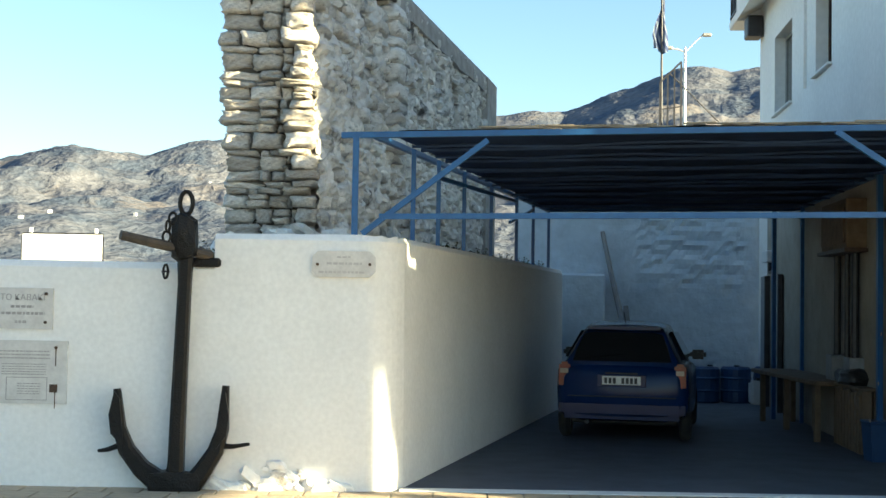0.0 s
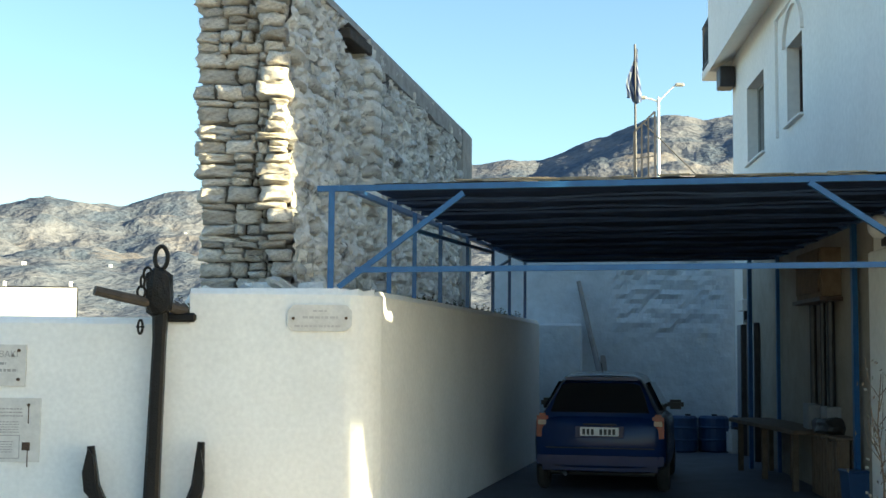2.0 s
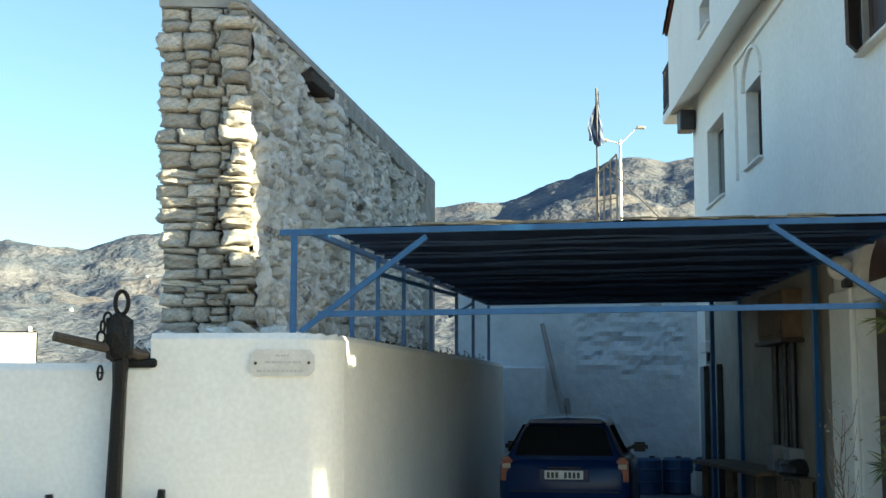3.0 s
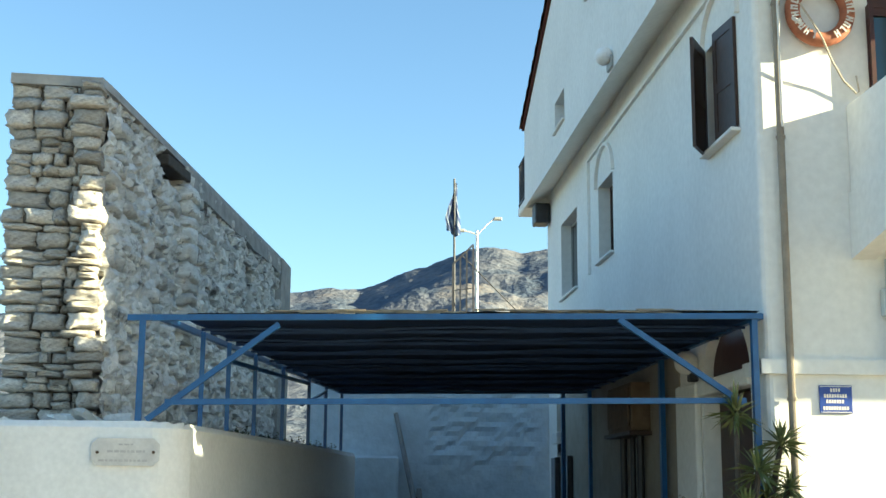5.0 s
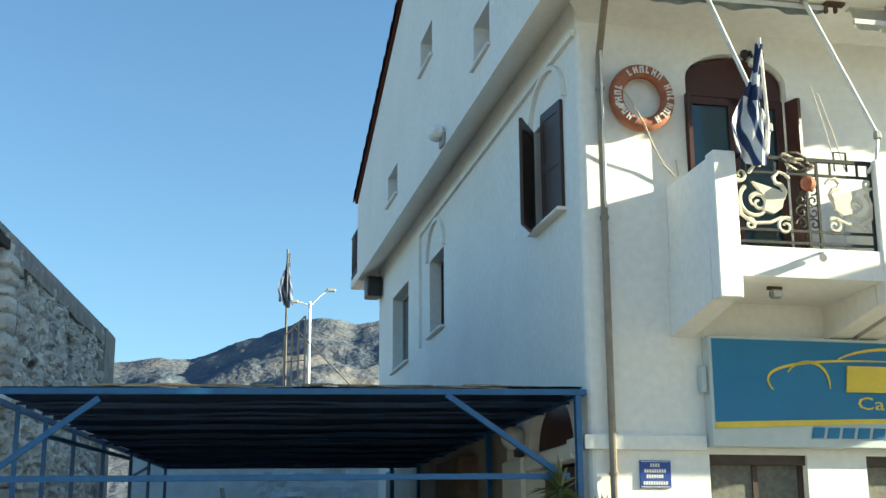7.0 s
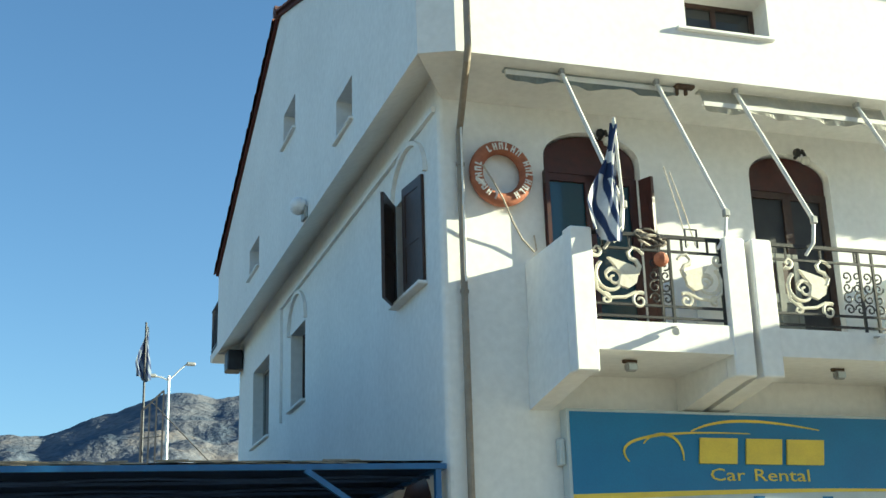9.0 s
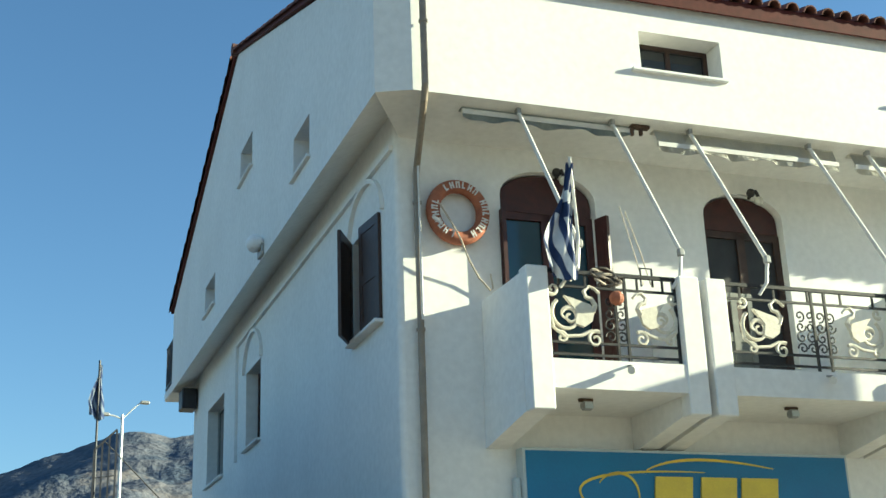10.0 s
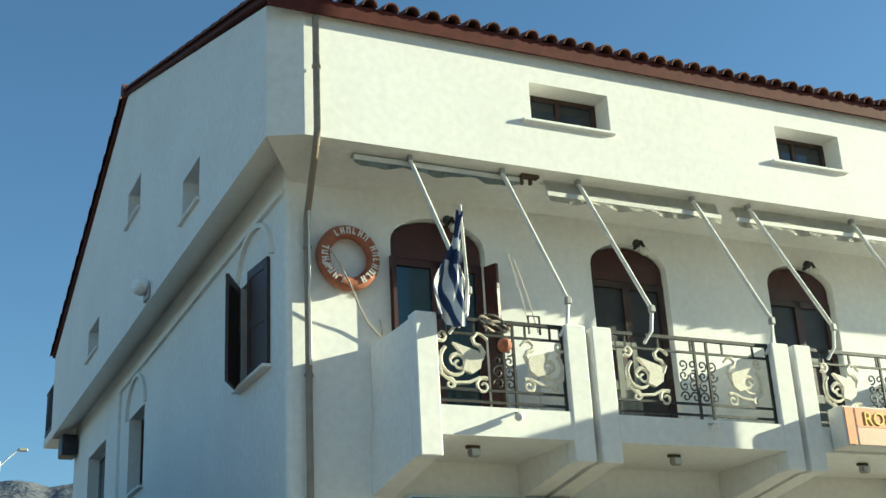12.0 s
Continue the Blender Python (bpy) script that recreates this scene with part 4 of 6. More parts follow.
# awnings with folding arms
def awning(u0, u1, out, drop, fabric, arms):
    ob = thing("awning", HM @ pose(u0, 0, 6.97), "rolled pale awning with a scalloped valance and white arms", "awning", "balcony awnings")
    w = u1 - u0
    bm = bmesh.new()
    tube(bm, [(0, -0.68, 0.03), (w, -0.68, 0.03)], 0.045, 10)
    part("roller", bm, fabric, ob)
    bm = bmesh.new()
    bar(bm, (0, -0.68 - out, -drop), (w, -0.68 - out, -drop), 0.035, 0.05)
    part("front_bar", bm, ARMWHITE, ob)
    if drop > 0.1:
        bm = bmesh.new()
        lo, hi = [], []
        for k in range(41):
            x = w * k / 40
            hi.append(bm.verts.new((x, -0.70, 0.06)))
            lo.append(bm.verts.new((x, -0.68 - out + 0.02 * math.sin(x * 7), -drop + 0.02)))
        for k in range(40):
            bm.faces.new((hi[k], hi[k + 1], lo[k + 1], lo[k]))
        bmesh.ops.solidify(bm, geom=bm.faces[:], thickness=0.006)
        part("cloth", bm, fabric, ob)
    bm = bmesh.new()
    lo, hi = [], []
    n = int(w * 24)
    for k in range(n + 1):
        x = w * k / n
        y = -0.69 - out + 0.025 * math.sin(x * 9) + 0.02 * math.sin(x * 23)
        hi.append(bm.verts.new((x, -0.69 - out, -drop - 0.02)))
        lo.append(bm.verts.new((x, y, -drop - 0.055 - 0.03 * abs(math.sin(x * 5.2)))))
    for k in range(n):
        bm.faces.new((hi[k], hi[k + 1], lo[k + 1], lo[k]))
    bmesh.ops.solidify(bm, geom=bm.faces[:], thickness=0.005)
    part("valance", bm, fabric, ob)
    for a, b in arms:
        bm = bmesh.new()
        tube(bm, [(a - u0, -0.80, 0.0), (b - u0, -1.15, -1.45)], 0.022, 8)
        part("arm", bm, ARMWHITE, ob)
        bm = bmesh.new()
        tube(bm, [(b - u0, -1.15, -1.45), (b - u0 - 0.02, -1.13, -1.68), (b - u0 - 0.10, -1.10, -1.80)], 0.018, 8)
        part("forearm", bm, ARMWHITE, ob)
        part("elbow", bbox(b - u0 - 0.03, b - u0 + 0.03, -1.18, -1.12, -1.49, -1.41, 0.01), GREYFRAME, ob)
        part("bracket", bbox(a - u0 - 0.022, a - u0 + 0.022, -0.83, -0.76, -0.02, 0.06, 0.006), GREYFRAME, ob)


awning(0.46, 2.30, 0.05, 0.03, FABRICG, [(1.02, 1.40), (2.04, 2.47)])
awning(2.56, 4.74, 0.10, 0.16, FABRIC, [(2.93, 3.43), (4.37, 4.92)])
awning(4.96, 7.2, 0.10, 0.16, FABRIC, [(5.12, 5.74), (6.6, 7.2)])
awning(7.4, 9.8, 0.10, 0.16, FABRIC, [(7.6, 8.2), (9.0, 9.7)])

# rusty awning motor bracket between two awnings
br = thing("iron_bracket", HM @ pose(2.37, -0.76, 6.93), "rusty iron bracket under the soffit", "bracket")
part("plate", bbox(-0.10, 0.11, -0.04, 0.04, 0.03, 0.07, 0.01), RUST, br)
part("hook", bbox(-0.1, -0.07, -0.02, 0.02, -0.05, 0.03, 0.005), RUST, br)
part("hook", bbox(0.0, 0.03, -0.02, 0.02, -0.04, 0.03, 0.005), RUST, br)

# lamps over the balcony doors
for d in DOORS[:3]:
    lamp = thing("door_lamp", HM @ pose((d[0] + d[1]) / 2 + 0.12, -0.02, 6.62), "small globe lamp on a dark iron bracket", "lamp", "lamps over the balcony doors")
    bm = bmesh.new()
    tube(bm, [(0, 0.05, 0.05), (0, -0.1, 0.08), (0, -0.14, 0.0)], 0.02, 6)
    bmesh.ops.create_uvsphere(bm, u_segments=8, v_segments=6, radius=0.05, matrix=Matrix.Translation((-0.05, -0.08, 0.06)))
    part("bracket", bm, BLACKIRON, lamp)
    bm = bmesh.new()
    bmesh.ops.create_uvsphere(bm, u_segments=14, v_segments=10, radius=0.05, matrix=Matrix.Translation((0, -0.14, -0.05)))
    part("globe", bm, FABRIC, lamp)


# balcony spotlights and soffit lamps
for u in (1.78, 3.93, 6.35):
    sp = thing("spotlight", HM @ pose(u, -1.165, 4.36), "small white spotlight fixed to the balcony edge", "lamp", "balcony spotlights")
    bm = bmesh.new()
    tube(bm, [(0.02, 0.03, 0.02), (0.02, -0.06, 0.0)], 0.012, 6)
    part("stem", bm, GREYFRAME, sp)
    bm = bmesh.new()
    tube(bm, [(0.06, -0.05, -0.01), (-0.02, -0.12, -0.055)], 0.030, 10, 0.038)
    part("head", bm, ARMWHITE, sp)
for u in (1.55, 3.78, 6.2):
    sp = thing("flood_lamp", HM @ pose(u, -0.75, 4.15), "small weathered floodlight under the balcony", "lamp", "soffit floodlights")
    part("bracket", bbox(-0.07, 0.07, -0.02, 0.02, -0.03, 0.01, 0.005), RUST, sp)
    part("head", bbox(-0.055, 0.055, -0.06, 0.02, -0.11, -0.03, 0.015, 2), GREYFRAME, sp)
    part("lens", bbox(-0.04, 0.04, -0.068, -0.061, -0.10, -0.045), SIGNGREY, sp)

# flag on the balcony
def draped(w_top, w_low, h, folds, depth, nx=44, nz=60, stripes=9, lean=0.0, seed=0.0):
    """A limp flag gathered at its top and spreading downwards to one side of the pole."""
    def at(s, t):
        w = w_top + (w_low - w_top) * min(1.0, t * 1.35) ** 1.2
        x = -s * w + lean * t + 0.02 * math.sin(t * 9 + s * 5 + seed)
        y = depth * (math.sin(s * folds + t * 2 + seed) * (0.3 + 0.7 * t) + 0.3 * math.sin(s * folds * 2.3 + seed))
        return (x, y, -t * h - 0.10 * h * (s - s * s) * (1 - t) - 0.05 * h * math.sin(s * 5) * t)
    blue, white = bmesh.new(), bmesh.new()
    for i in range(nx):
        for j in range(nz):
            s, t = (i + 0.5) / nx, (j + 0.5) / nz
            q = s * 0.55 + t * 0.75
            pale = (abs(s - 0.4) < 0.07 or abs(t - 0.3) < 0.05) if t < 0.48 and s > 0.15 else int(q * stripes * 1.25) % 2 == 1
            b = white if pale else blue
            b.faces.new([b.verts.new(at(*p)) for p in ((i / nx, j / nz), ((i + 1) / nx, j / nz), ((i + 1) / nx, (j + 1) / nz), (i / nx, (j + 1) / nz))])
    for b in (blue, white):
        bmesh.ops.remove_doubles(b, verts=b.verts[:], dist=0.0004)
        for f in b.faces:
            f.smooth = True
    return blue, white


flag = thing("flag", HM @ pose(1.36, -1.20, 6.32), "blue and white striped flag hanging in folds from the balcony", "flag")
bl, wh = draped(0.03, 0.34, 1.14, 9, 0.06)
part("cloth", bl, FLAGBLUE, flag, "dark blue field")
part("cloth", wh, FLAGWHITE, flag, "white stripes")
bm = bmesh.new()
tube(bm, [(-0.02, 0.0, 0.04), (0.01, 0.0, -0.75), (0.0, 0.04, -1.0), (-0.16, 0.1, -1.22)], 0.016, 6)
part("pole", bm, ARMWHITE, flag)

# coil of rope and buoys on the rail, dangling cord
rp = thing("rope_bundle", HM @ pose(1.75, -1.08, 5.24), "tangle of old rope and a red float on the rail", "rope")
for k in range(5):
    bm = bmesh.new()
    tube(bm, [(0.13 * math.cos(t + k) + 0.02 * k - 0.1, 0.02 * math.sin(3 * t), 0.05 * math.sin(t) - 0.02 * k + 0.03) for t in [2 * math.pi * q / 14 for q in range(14)]], 0.014, 5, closed=True)
    part("coil", bm, ROPE if k % 2 else BARK, rp)
bm = bmesh.new()
bmesh.ops.create_uvsphere(bm, u_segments=10, v_segments=8, radius=0.07, matrix=Matrix.Translation((0.0, -0.06, -0.22)))
part("float", bm, RING, rp)
cord = thing("hanging_cord", HM @ pose(2.12, -1.0, 5.2), "pale cord looped over the awning arm", "cord")
bm = bmesh.new()
tube(bm, [(0, 0, 0.02), (-0.02, 0.1, 0.4), (-0.05, 0.25, 0.9)], 0.006, 5)
tube(bm, [(0.08, 0, 0.02), (0.05, 0.1, 0.4), (0.01, 0.25, 0.85)], 0.006, 5)
part("cord", bm, ROPE, cord)
bm = bmesh.new()
tube(bm, [(-0.02, 0, 0), (-0.02, 0, 0.18), (0.1, 0, 0.18), (0.1, 0, 0)], 0.012, 5)
part("clip", bm, DARKMETAL, cord)

# shop sign
sign = thing("shop_sign", HM @ pose(1.14, -0.16, 2.77), "blue and yellow car rental sign board", "sign")
SW, SH = 3.66, 1.03
part("board", bbox(0, SW, 0, 0.155, 0, SH, 0.006), SIGNGREY, sign, "pale grey sign box")
bm = bmesh.new()
lower = [(0.03 + (SW - 0.06) * k / 24, 0.22 + 0.075 * math.sin(math.pi * min(1.0, k / 24 * 1.1) * 0.5) ** 1.0) for k in range(25)]
prism(bm, [(0.03, SH - 0.03)] + lower + [(SW - 0.03, SH - 0.03)], -0.006, -0.001, "y")
part("blue_field", bm, SIGNBLUE, sign)
bm = bmesh.new()
prism(bm, [(a, b) for a, b in lower] + [(a, b - 0.06 + 0.035 * k / 24) for k, (a, b) in reversed(list(enumerate(lower)))], -0.010, -0.0065, "y")
part("yellow_band", bm, SIGNYEL, sign)


def stroke(pts, w0, w1):
    """A flat tapered stroke in x and z."""
    bm = bmesh.new()
    left, right = [], []
    for i, p in enumerate(pts):
        a, b = pts[max(0, i - 1)], pts[min(len(pts) - 1, i + 1)]
        d = Vector((b[0] - a[0], b[1] - a[1])).normalized()
        t = i / (len(pts) - 1)
        w = (w0 + (w1 - w0) * t) * (0.35 + 0.65 * math.sin(math.pi * t))
        left.append((p[0] - d.y * w, p[1] + d.x * w))
        right.append((p[0] + d.y * w, p[1] - d.x * w))
    n = len(pts)
    va = [[bm.verts.new((x, y, z)) for (x, z) in side] for y in (-0.016, -0.0065) for side in (left, right)]
    for k in range(n - 1):
        bm.faces.new((va[0][k], va[0][k + 1], va[1][k + 1], va[1][k]))
        bm.faces.new((va[0][k], va[2][k], va[2][k + 1], va[0][k + 1]))
        bm.faces.new((va[1][k], va[3][k], va[3][k + 1], va[1][k + 1]))
    return bm


def bez(p, q, r, s, n=18):
    return [tuple(((1 - t) ** 3) * np.array(p) + 3 * t * (1 - t) ** 2 * np.array(q) + 3 * t * t * (1 - t) * np.array(r) + t ** 3 * np.array(s)) for t in [k / n for k in range(n + 1)]]


for pts, w0, w1 in ((bez((0.62, 0.53), (0.40, 0.76), (0.95, 0.84), (1.95, 0.82)), 0.016, 0.010), (bez((0.78, 0.70), (0.9, 0.86), (1.22, 0.84), (1.20, 0.55)), 0.012, 0.016),
                    (bez((1.30, 0.83), (1.6, 0.98), (2.1, 0.97), (2.75, 0.87)), 0.016, 0.012)):
    part("car_outline", stroke(pts, w0, w1), SIGNYEL, sign)
# the maker's name as plain yellow blocks
for x0, x1 in ((1.33, 1.80), (1.84, 2.30), (2.30, 2.78)):
    bm = bmesh.new()
    prism(bm, [(x0 + 0.03, 0.52), (x1 - 0.03, 0.52), (x1, 0.77), (x0 + 0.06, 0.77)], -0.03, -0.0065, "y")
    part("yellow_block", bm, SIGNYEL, sign)
for word, x in (("Car", 1.66), ("Rental", 2.27)):
    txt = new("lettering", words(word, 0.17, SIGNYEL))
    txt.parent = sign
    txt.matrix_local = pose(x, -0.010, 0.36) @ Matrix.Diagonal((1.5, 1, 1, 1))
for k in range(13):
    bm = bmesh.new()
    x = 0.98 + k * 0.155
    prism(bm, [(x, 0.085), (x + 0.115, 0.085), (x + 0.14, 0.185 + (0.03 if k in (6, 11) else 0)), (x + 0.025, 0.185 + (0.03 if k in (6, 11) else 0))], -0.014, -0.001, "y")
    part("bar", bm, SIGNBLUE, sign)
part("bracket", bbox(-0.06, -0.002, 0.05, 0.15, 0.5, 0.75, 0.01), SIGNGREY, sign)

# blue enamel street plate, lettering as bars
plate = thing("street_plate", HM @ pose(0.47, -0.02, 2.395), "blue enamel street name plate on white plaster", "sign")
part("plate", bbox(0, 0.30, 0, 0.018, 0, 0.25, 0.004), PLATEBLUE, plate)
for z in (0.008, 0.236):
    part("rim", bbox(0.008, 0.292, -0.002, -0.0005, z, z + 0.006), LETTER, plate)
for z, a, b in ((0.19, 0.10, 0.20), (0.14, 0.04, 0.26), (0.09, 0.06, 0.24), (0.03, 0.03, 0.27)):
    bm = bmesh.new()
    x = a
    while x < b - 0.02:
        box(bm, x, x + 0.016, -0.003, -0.0005, z, z + 0.032)
        x += 0.024
    part("bar", bm, LETTER, plate)

# orange sign on the third balcony
osign = thing("orange_sign", HM @ pose(5.44, -1.40, 4.17), "faded orange and salmon hanging sign box", "sign")
part("case", bbox(0, 1.6, 0.0, 0.22, 0, 0.42, 0.01), ARMWHITE, osign)
part("panel", bbox(0.16, 1.58, -0.008, -0.001, 0.20, 0.40), ORANGE, osign)
part("panel", bbox(0.16, 1.58, -0.008, -0.001, 0.02, 0.196), PINK, osign)
part("panel", bbox(0.02, 0.13, -0.012, -0.001, 0.02, 0.40), ORANGE, osign, "darker orange end panel")
txt = new("lettering", words("ROOM", 0.2, SIGNYEL))
txt.parent = osign
txt.matrix_local = pose(0.56, -0.012, 0.225)


# ---- car port canopy ----
CAN_L, CAN_R = Vector((-0.90, 11.26, 3.15)), Vector((4.66, 10.70, 3.25))
FAR_L, FAR_R = Vector((1.72, 20.2, 3.19)), Vector((5.42, 19.3, 3.20))
canopy = thing("canopy", pose(0, 0, 0), "blue steel car port canopy covered with dark reed matting", "canopy")


def rod(name, p, q, w, parent, material=BLUE, label=""):
    bm = bmesh.new()
    bar(bm, p, q, w)
    return part(name, bm, material, parent, label)


def mix(a, b, t):
    return a + (b - a) * t


rod("front_beam", CAN_L, CAN_R, 0.052, canopy)
rod("post", (-0.77, 11.24, 2.23), (-0.77, 11.24, 3.14), 0.055, canopy)
rod("post", (4.60, 10.72, 0), (4.60, 10.72, 3.22), 0.055, canopy)
rod("tie_beam", (-0.55, 11.20, 2.425), (4.50, 10.72, 2.495), 0.05, canopy)
rod("brace", (-0.70, 11.22, 2.27), (0.40, 11.11, 3.11), 0.05, canopy)
rod("brace", (4.50, 10.74, 2.46), (3.38, 10.82, 3.20), 0.05, canopy)
rod("side_beam", CAN_L + Vector((0.3, 0, 0)), FAR_L, 0.05, canopy)
rod("side_beam", CAN_R, FAR_R, 0.05, canopy)
rod("rear_beam", FAR_L, FAR_R, 0.05, canopy)
for y in (12.23, 13.2, 14.36, 15.83, 17.5, 18.8, 20.2):
    x = -0.52 + 0.25 * (y - 11.25)
    top = mix(CAN_L + Vector((0.3, 0, 0)), FAR_L, (y - 11.26) / 8.94).z
    rod("post", (x, y, 2.2), (x, y, top), 0.045, canopy)
rod("side_rail", (-0.03, 13.2, 2.98), (1.04, 17.5, 3.10), 0.04, canopy)
rod("brace", (0.92, 17.0, 2.78), (1.37, 18.8, 3.1), 0.035, canopy)
rod("post", (5.10, 19.35, 0), (5.10, 19.35, 3.2), 0.06, canopy)
rod("post", (5.36, 18.75, 0), (5.36, 18.75, 3.2), 0.05, canopy)
rod("post", (4.93, 14.2, 0), (4.93, 14.2, 3.2), 0.06, canopy)
for k in range(1, 9):
    t = k / 9
    bm = bmesh.new()
    tube(bm, [mix(CAN_L + Vector((0.45, 0, 0.0)), FAR_L, t), mix(CAN_R, FAR_R, t)], 0.022, 6)
    part("purlin", bm, NETTING, canopy)


def cover(z_off, wave, seed, nx=46, ny=60, l0=0.0):
    bm = bmesh.new()
    g = []
    left0 = CAN_L + Vector((l0, 0, 0))
    for j in range(ny + 1):
        t = j / ny
        a, b = mix(left0, FAR_L, t), mix(CAN_R, FAR_R, t)
        row = []
        for i in range(nx + 1):
            p = mix(a, b, i / nx)
            sag = -0.02 * abs(math.sin(math.pi * 9 * t)) * (0.6 + 0.4 * math.sin(i * 0.7))
            p.z += z_off + sag + wave * noise.noise(Vector((i * 0.35, j * 0.5, seed)))
            if j == 0:
                p.y += 0.05 * noise.noise(Vector((i * 0.4, seed, 2)))
            row.append(bm.verts.new(p))
        g.append(row)
    for j in range(ny):
        for i in range(nx):
            bm.faces.new((g[j][i], g[j][i + 1], g[j + 1][i + 1], g[j + 1][i]))
    bmesh.ops.solidify(bm, geom=bm.faces[:], thickness=0.012)
    return bm


part("shade_cloth", cover(0.026, 0.006, 1, l0=0.45), NETTING, canopy, "blue-black shade cloth")
part("reed_mat", cover(0.052, 0.006, 5, l0=0.5), REED, canopy, "dark weathered reed matting")
rnd = random.Random(21)
bm = bmesh.new()
for k in range(70):
    s = rnd.uniform(0.20, 0.88)
    p = mix(CAN_L, CAN_R, s) + Vector((0, rnd.uniform(0.0, 0.12), 0.045 + rnd.uniform(0, 0.022)))
    L = rnd.uniform(0.15, 0.5)
    bar(bm, p, p + Vector((L, -L * 0.09 + rnd.uniform(-0.02, 0.02), rnd.uniform(-0.012, 0.012))), 0.012)
part("reed_fringe", bm, REEDTOP, canopy, "bleached loose reeds along the front edge")
tagged(canopy.children[-1], kind="stuff")
# slack battens pressed into the cloth, seen from below
for k in range(9):
    t = (k + 0.5 + rnd.uniform(-0.2, 0.2)) / 9
    a, b = mix(CAN_L + Vector((0.5, 0, 0)), FAR_L, t), mix(CAN_R, FAR_R, t)
    dz = Vector((0, 0, -0.012 - 0.02 * abs(math.sin(math.pi * 9 * t))))
    bm = bmesh.new()
    tube(bm, [mix(a, b, q / 10) + dz + Vector((0, 0.03 * math.sin(q + k), 0.012 * math.sin(q * 1.7 + k))) for q in range(11)], 0.014, 6)
    part("batten", bm, NETTING, canopy)

# ---- anchor ----
anchor = thing("anchor", pose(-2.25, 11.02, 0), "tall weathered black iron anchor leaning on the white wall", "anchor")


def sweep(pts, secs):
    """A rectangular bar along pts in the x-z plane with half-widths (in plane, across)."""
    bm = bmesh.new()
    rings = []
    for i, p in enumerate(pts):
        a, b = Vector(pts[max(0, i - 1)]), Vector(pts[min(len(pts) - 1, i + 1)])
        d = (b - a).normalized()
        n = Vector((-d.z, 0, d.x))
        w, h = secs[i][0] * 0.87, secs[i][1]
        P = Vector(p)
        o = []
        for k in range(8):
            t = 2 * math.pi * (k + 0.5) / 8
            c, s = math.cos(t), math.sin(t)
            o.append(bm.verts.new(P + n * w * 1.08 * (abs(c) ** 0.6) * (1 if c > 0 else -1) + Vector((0, h * 1.08 * (abs(s) ** 0.6) * (1 if s > 0 else -1), 0)) + noise.noise_vector(P * 9 + Vector((k, 0, 0))) * 0.004))
        rings.append(o)
    for a, b in zip(rings, rings[1:]):
        for k in range(8):
            bm.faces.new((a[k], a[(k + 1) % 8], b[(k + 1) % 8], b[k]))
    bm.faces.new(rings[0][::-1])
    bm.faces.new(rings[-1])
    return bm


sh = [(-0.015, 0.0, 0.12), (-0.005, 0.0, 0.25), (0.0, 0, 0.6), (0.015, 0, 1.2), (0.03, 0, 1.8), (0.03, 0, 2.05), (0.025, 0, 2.2), (0.03, 0, 2.38)]
part("shank", sweep(sh, [(0.085, 0.07), (0.075, 0.065), (0.07, 0.06), (0.066, 0.06), (0.06, 0.055), (0.075, 0.06), (0.085, 0.065), (0.05, 0.045)]), IRON, anchor)
for s, tipx, tipz in ((-1, -0.53, 0.88), (1, 0.41, 0.92)):
    k = abs(tipx)
    pts = [(0.0, 0, 0.07), (s * 0.16, 0, 0.09), (s * k * 0.58, 0, 0.20), (s * k * 0.82, 0, 0.36), (s * k * 0.95, 0, 0.55), (s * k, 0, tipz)]
    part("arm", sweep(pts, [(0.11, 0.075), (0.105, 0.075), (0.085, 0.065), (0.075, 0.06), (0.06, 0.05), (0.032, 0.035)]), IRON, anchor)
    bm = bmesh.new()
    f0 = (s * k * 0.90, 0.0, 0.40)
    tube(bm, [f0, (s * (k * 0.90 + 0.12), -0.02, 0.355 if s < 0 else 0.40), (s * (k * 0.90 + (0.2 if s < 0 else 0.26)), -0.03, 0.345 if s < 0 else 0.425)], 0.03, 6, 0.014)
    part("bill", bm, IRON, anchor)
    bm = bmesh.new()
    prism(bm, [(s * k * 0.84, 0.38), (s * k * 1.06, 0.50), (s * k * 1.10, 0.66), (s * k * 1.02, 0.86), (s * k * 0.93, 0.80), (s * k * 0.88, 0.55)], -0.075, -0.045, "y")
    part("fluke", bm, IRON, anchor)
part("crown", (lambda b: (b.transform(Matrix.Translation((-0.01, 0, 0.08)) @ Matrix.Diagonal((0.46, 0.17, 0.2, 1))), b)[1])(blob(7, 3, 0.12)), IRON, anchor)
part("head", (lambda b: (b.transform(Matrix.Translation((0.02, -0.01, 2.2)) @ Matrix.Diagonal((0.22, 0.18, 0.36, 1))), b)[1])(blob(9, 3, 0.25)), IRON, anchor, "rusted lumpy anchor head")
bm = bmesh.new()
tube(bm, [(-0.47, -0.28, 2.20), (-0.25, -0.15, 2.15), (0.05, 0.02, 2.09), (0.22, 0.14, 2.05)], 0.042, 10, 0.05)
part("stock", bm, BARK, anchor, "round brown stock bar")
bm = bmesh.new()
tube(bm, [(0.03 + 0.055 * math.cos(t), -0.02, 2.50 + 0.10 * math.sin(t)) for t in [2 * math.pi * k / 18 for k in range(18)]], 0.02, 8, closed=True)
part("ring", bm, IRON, anchor)
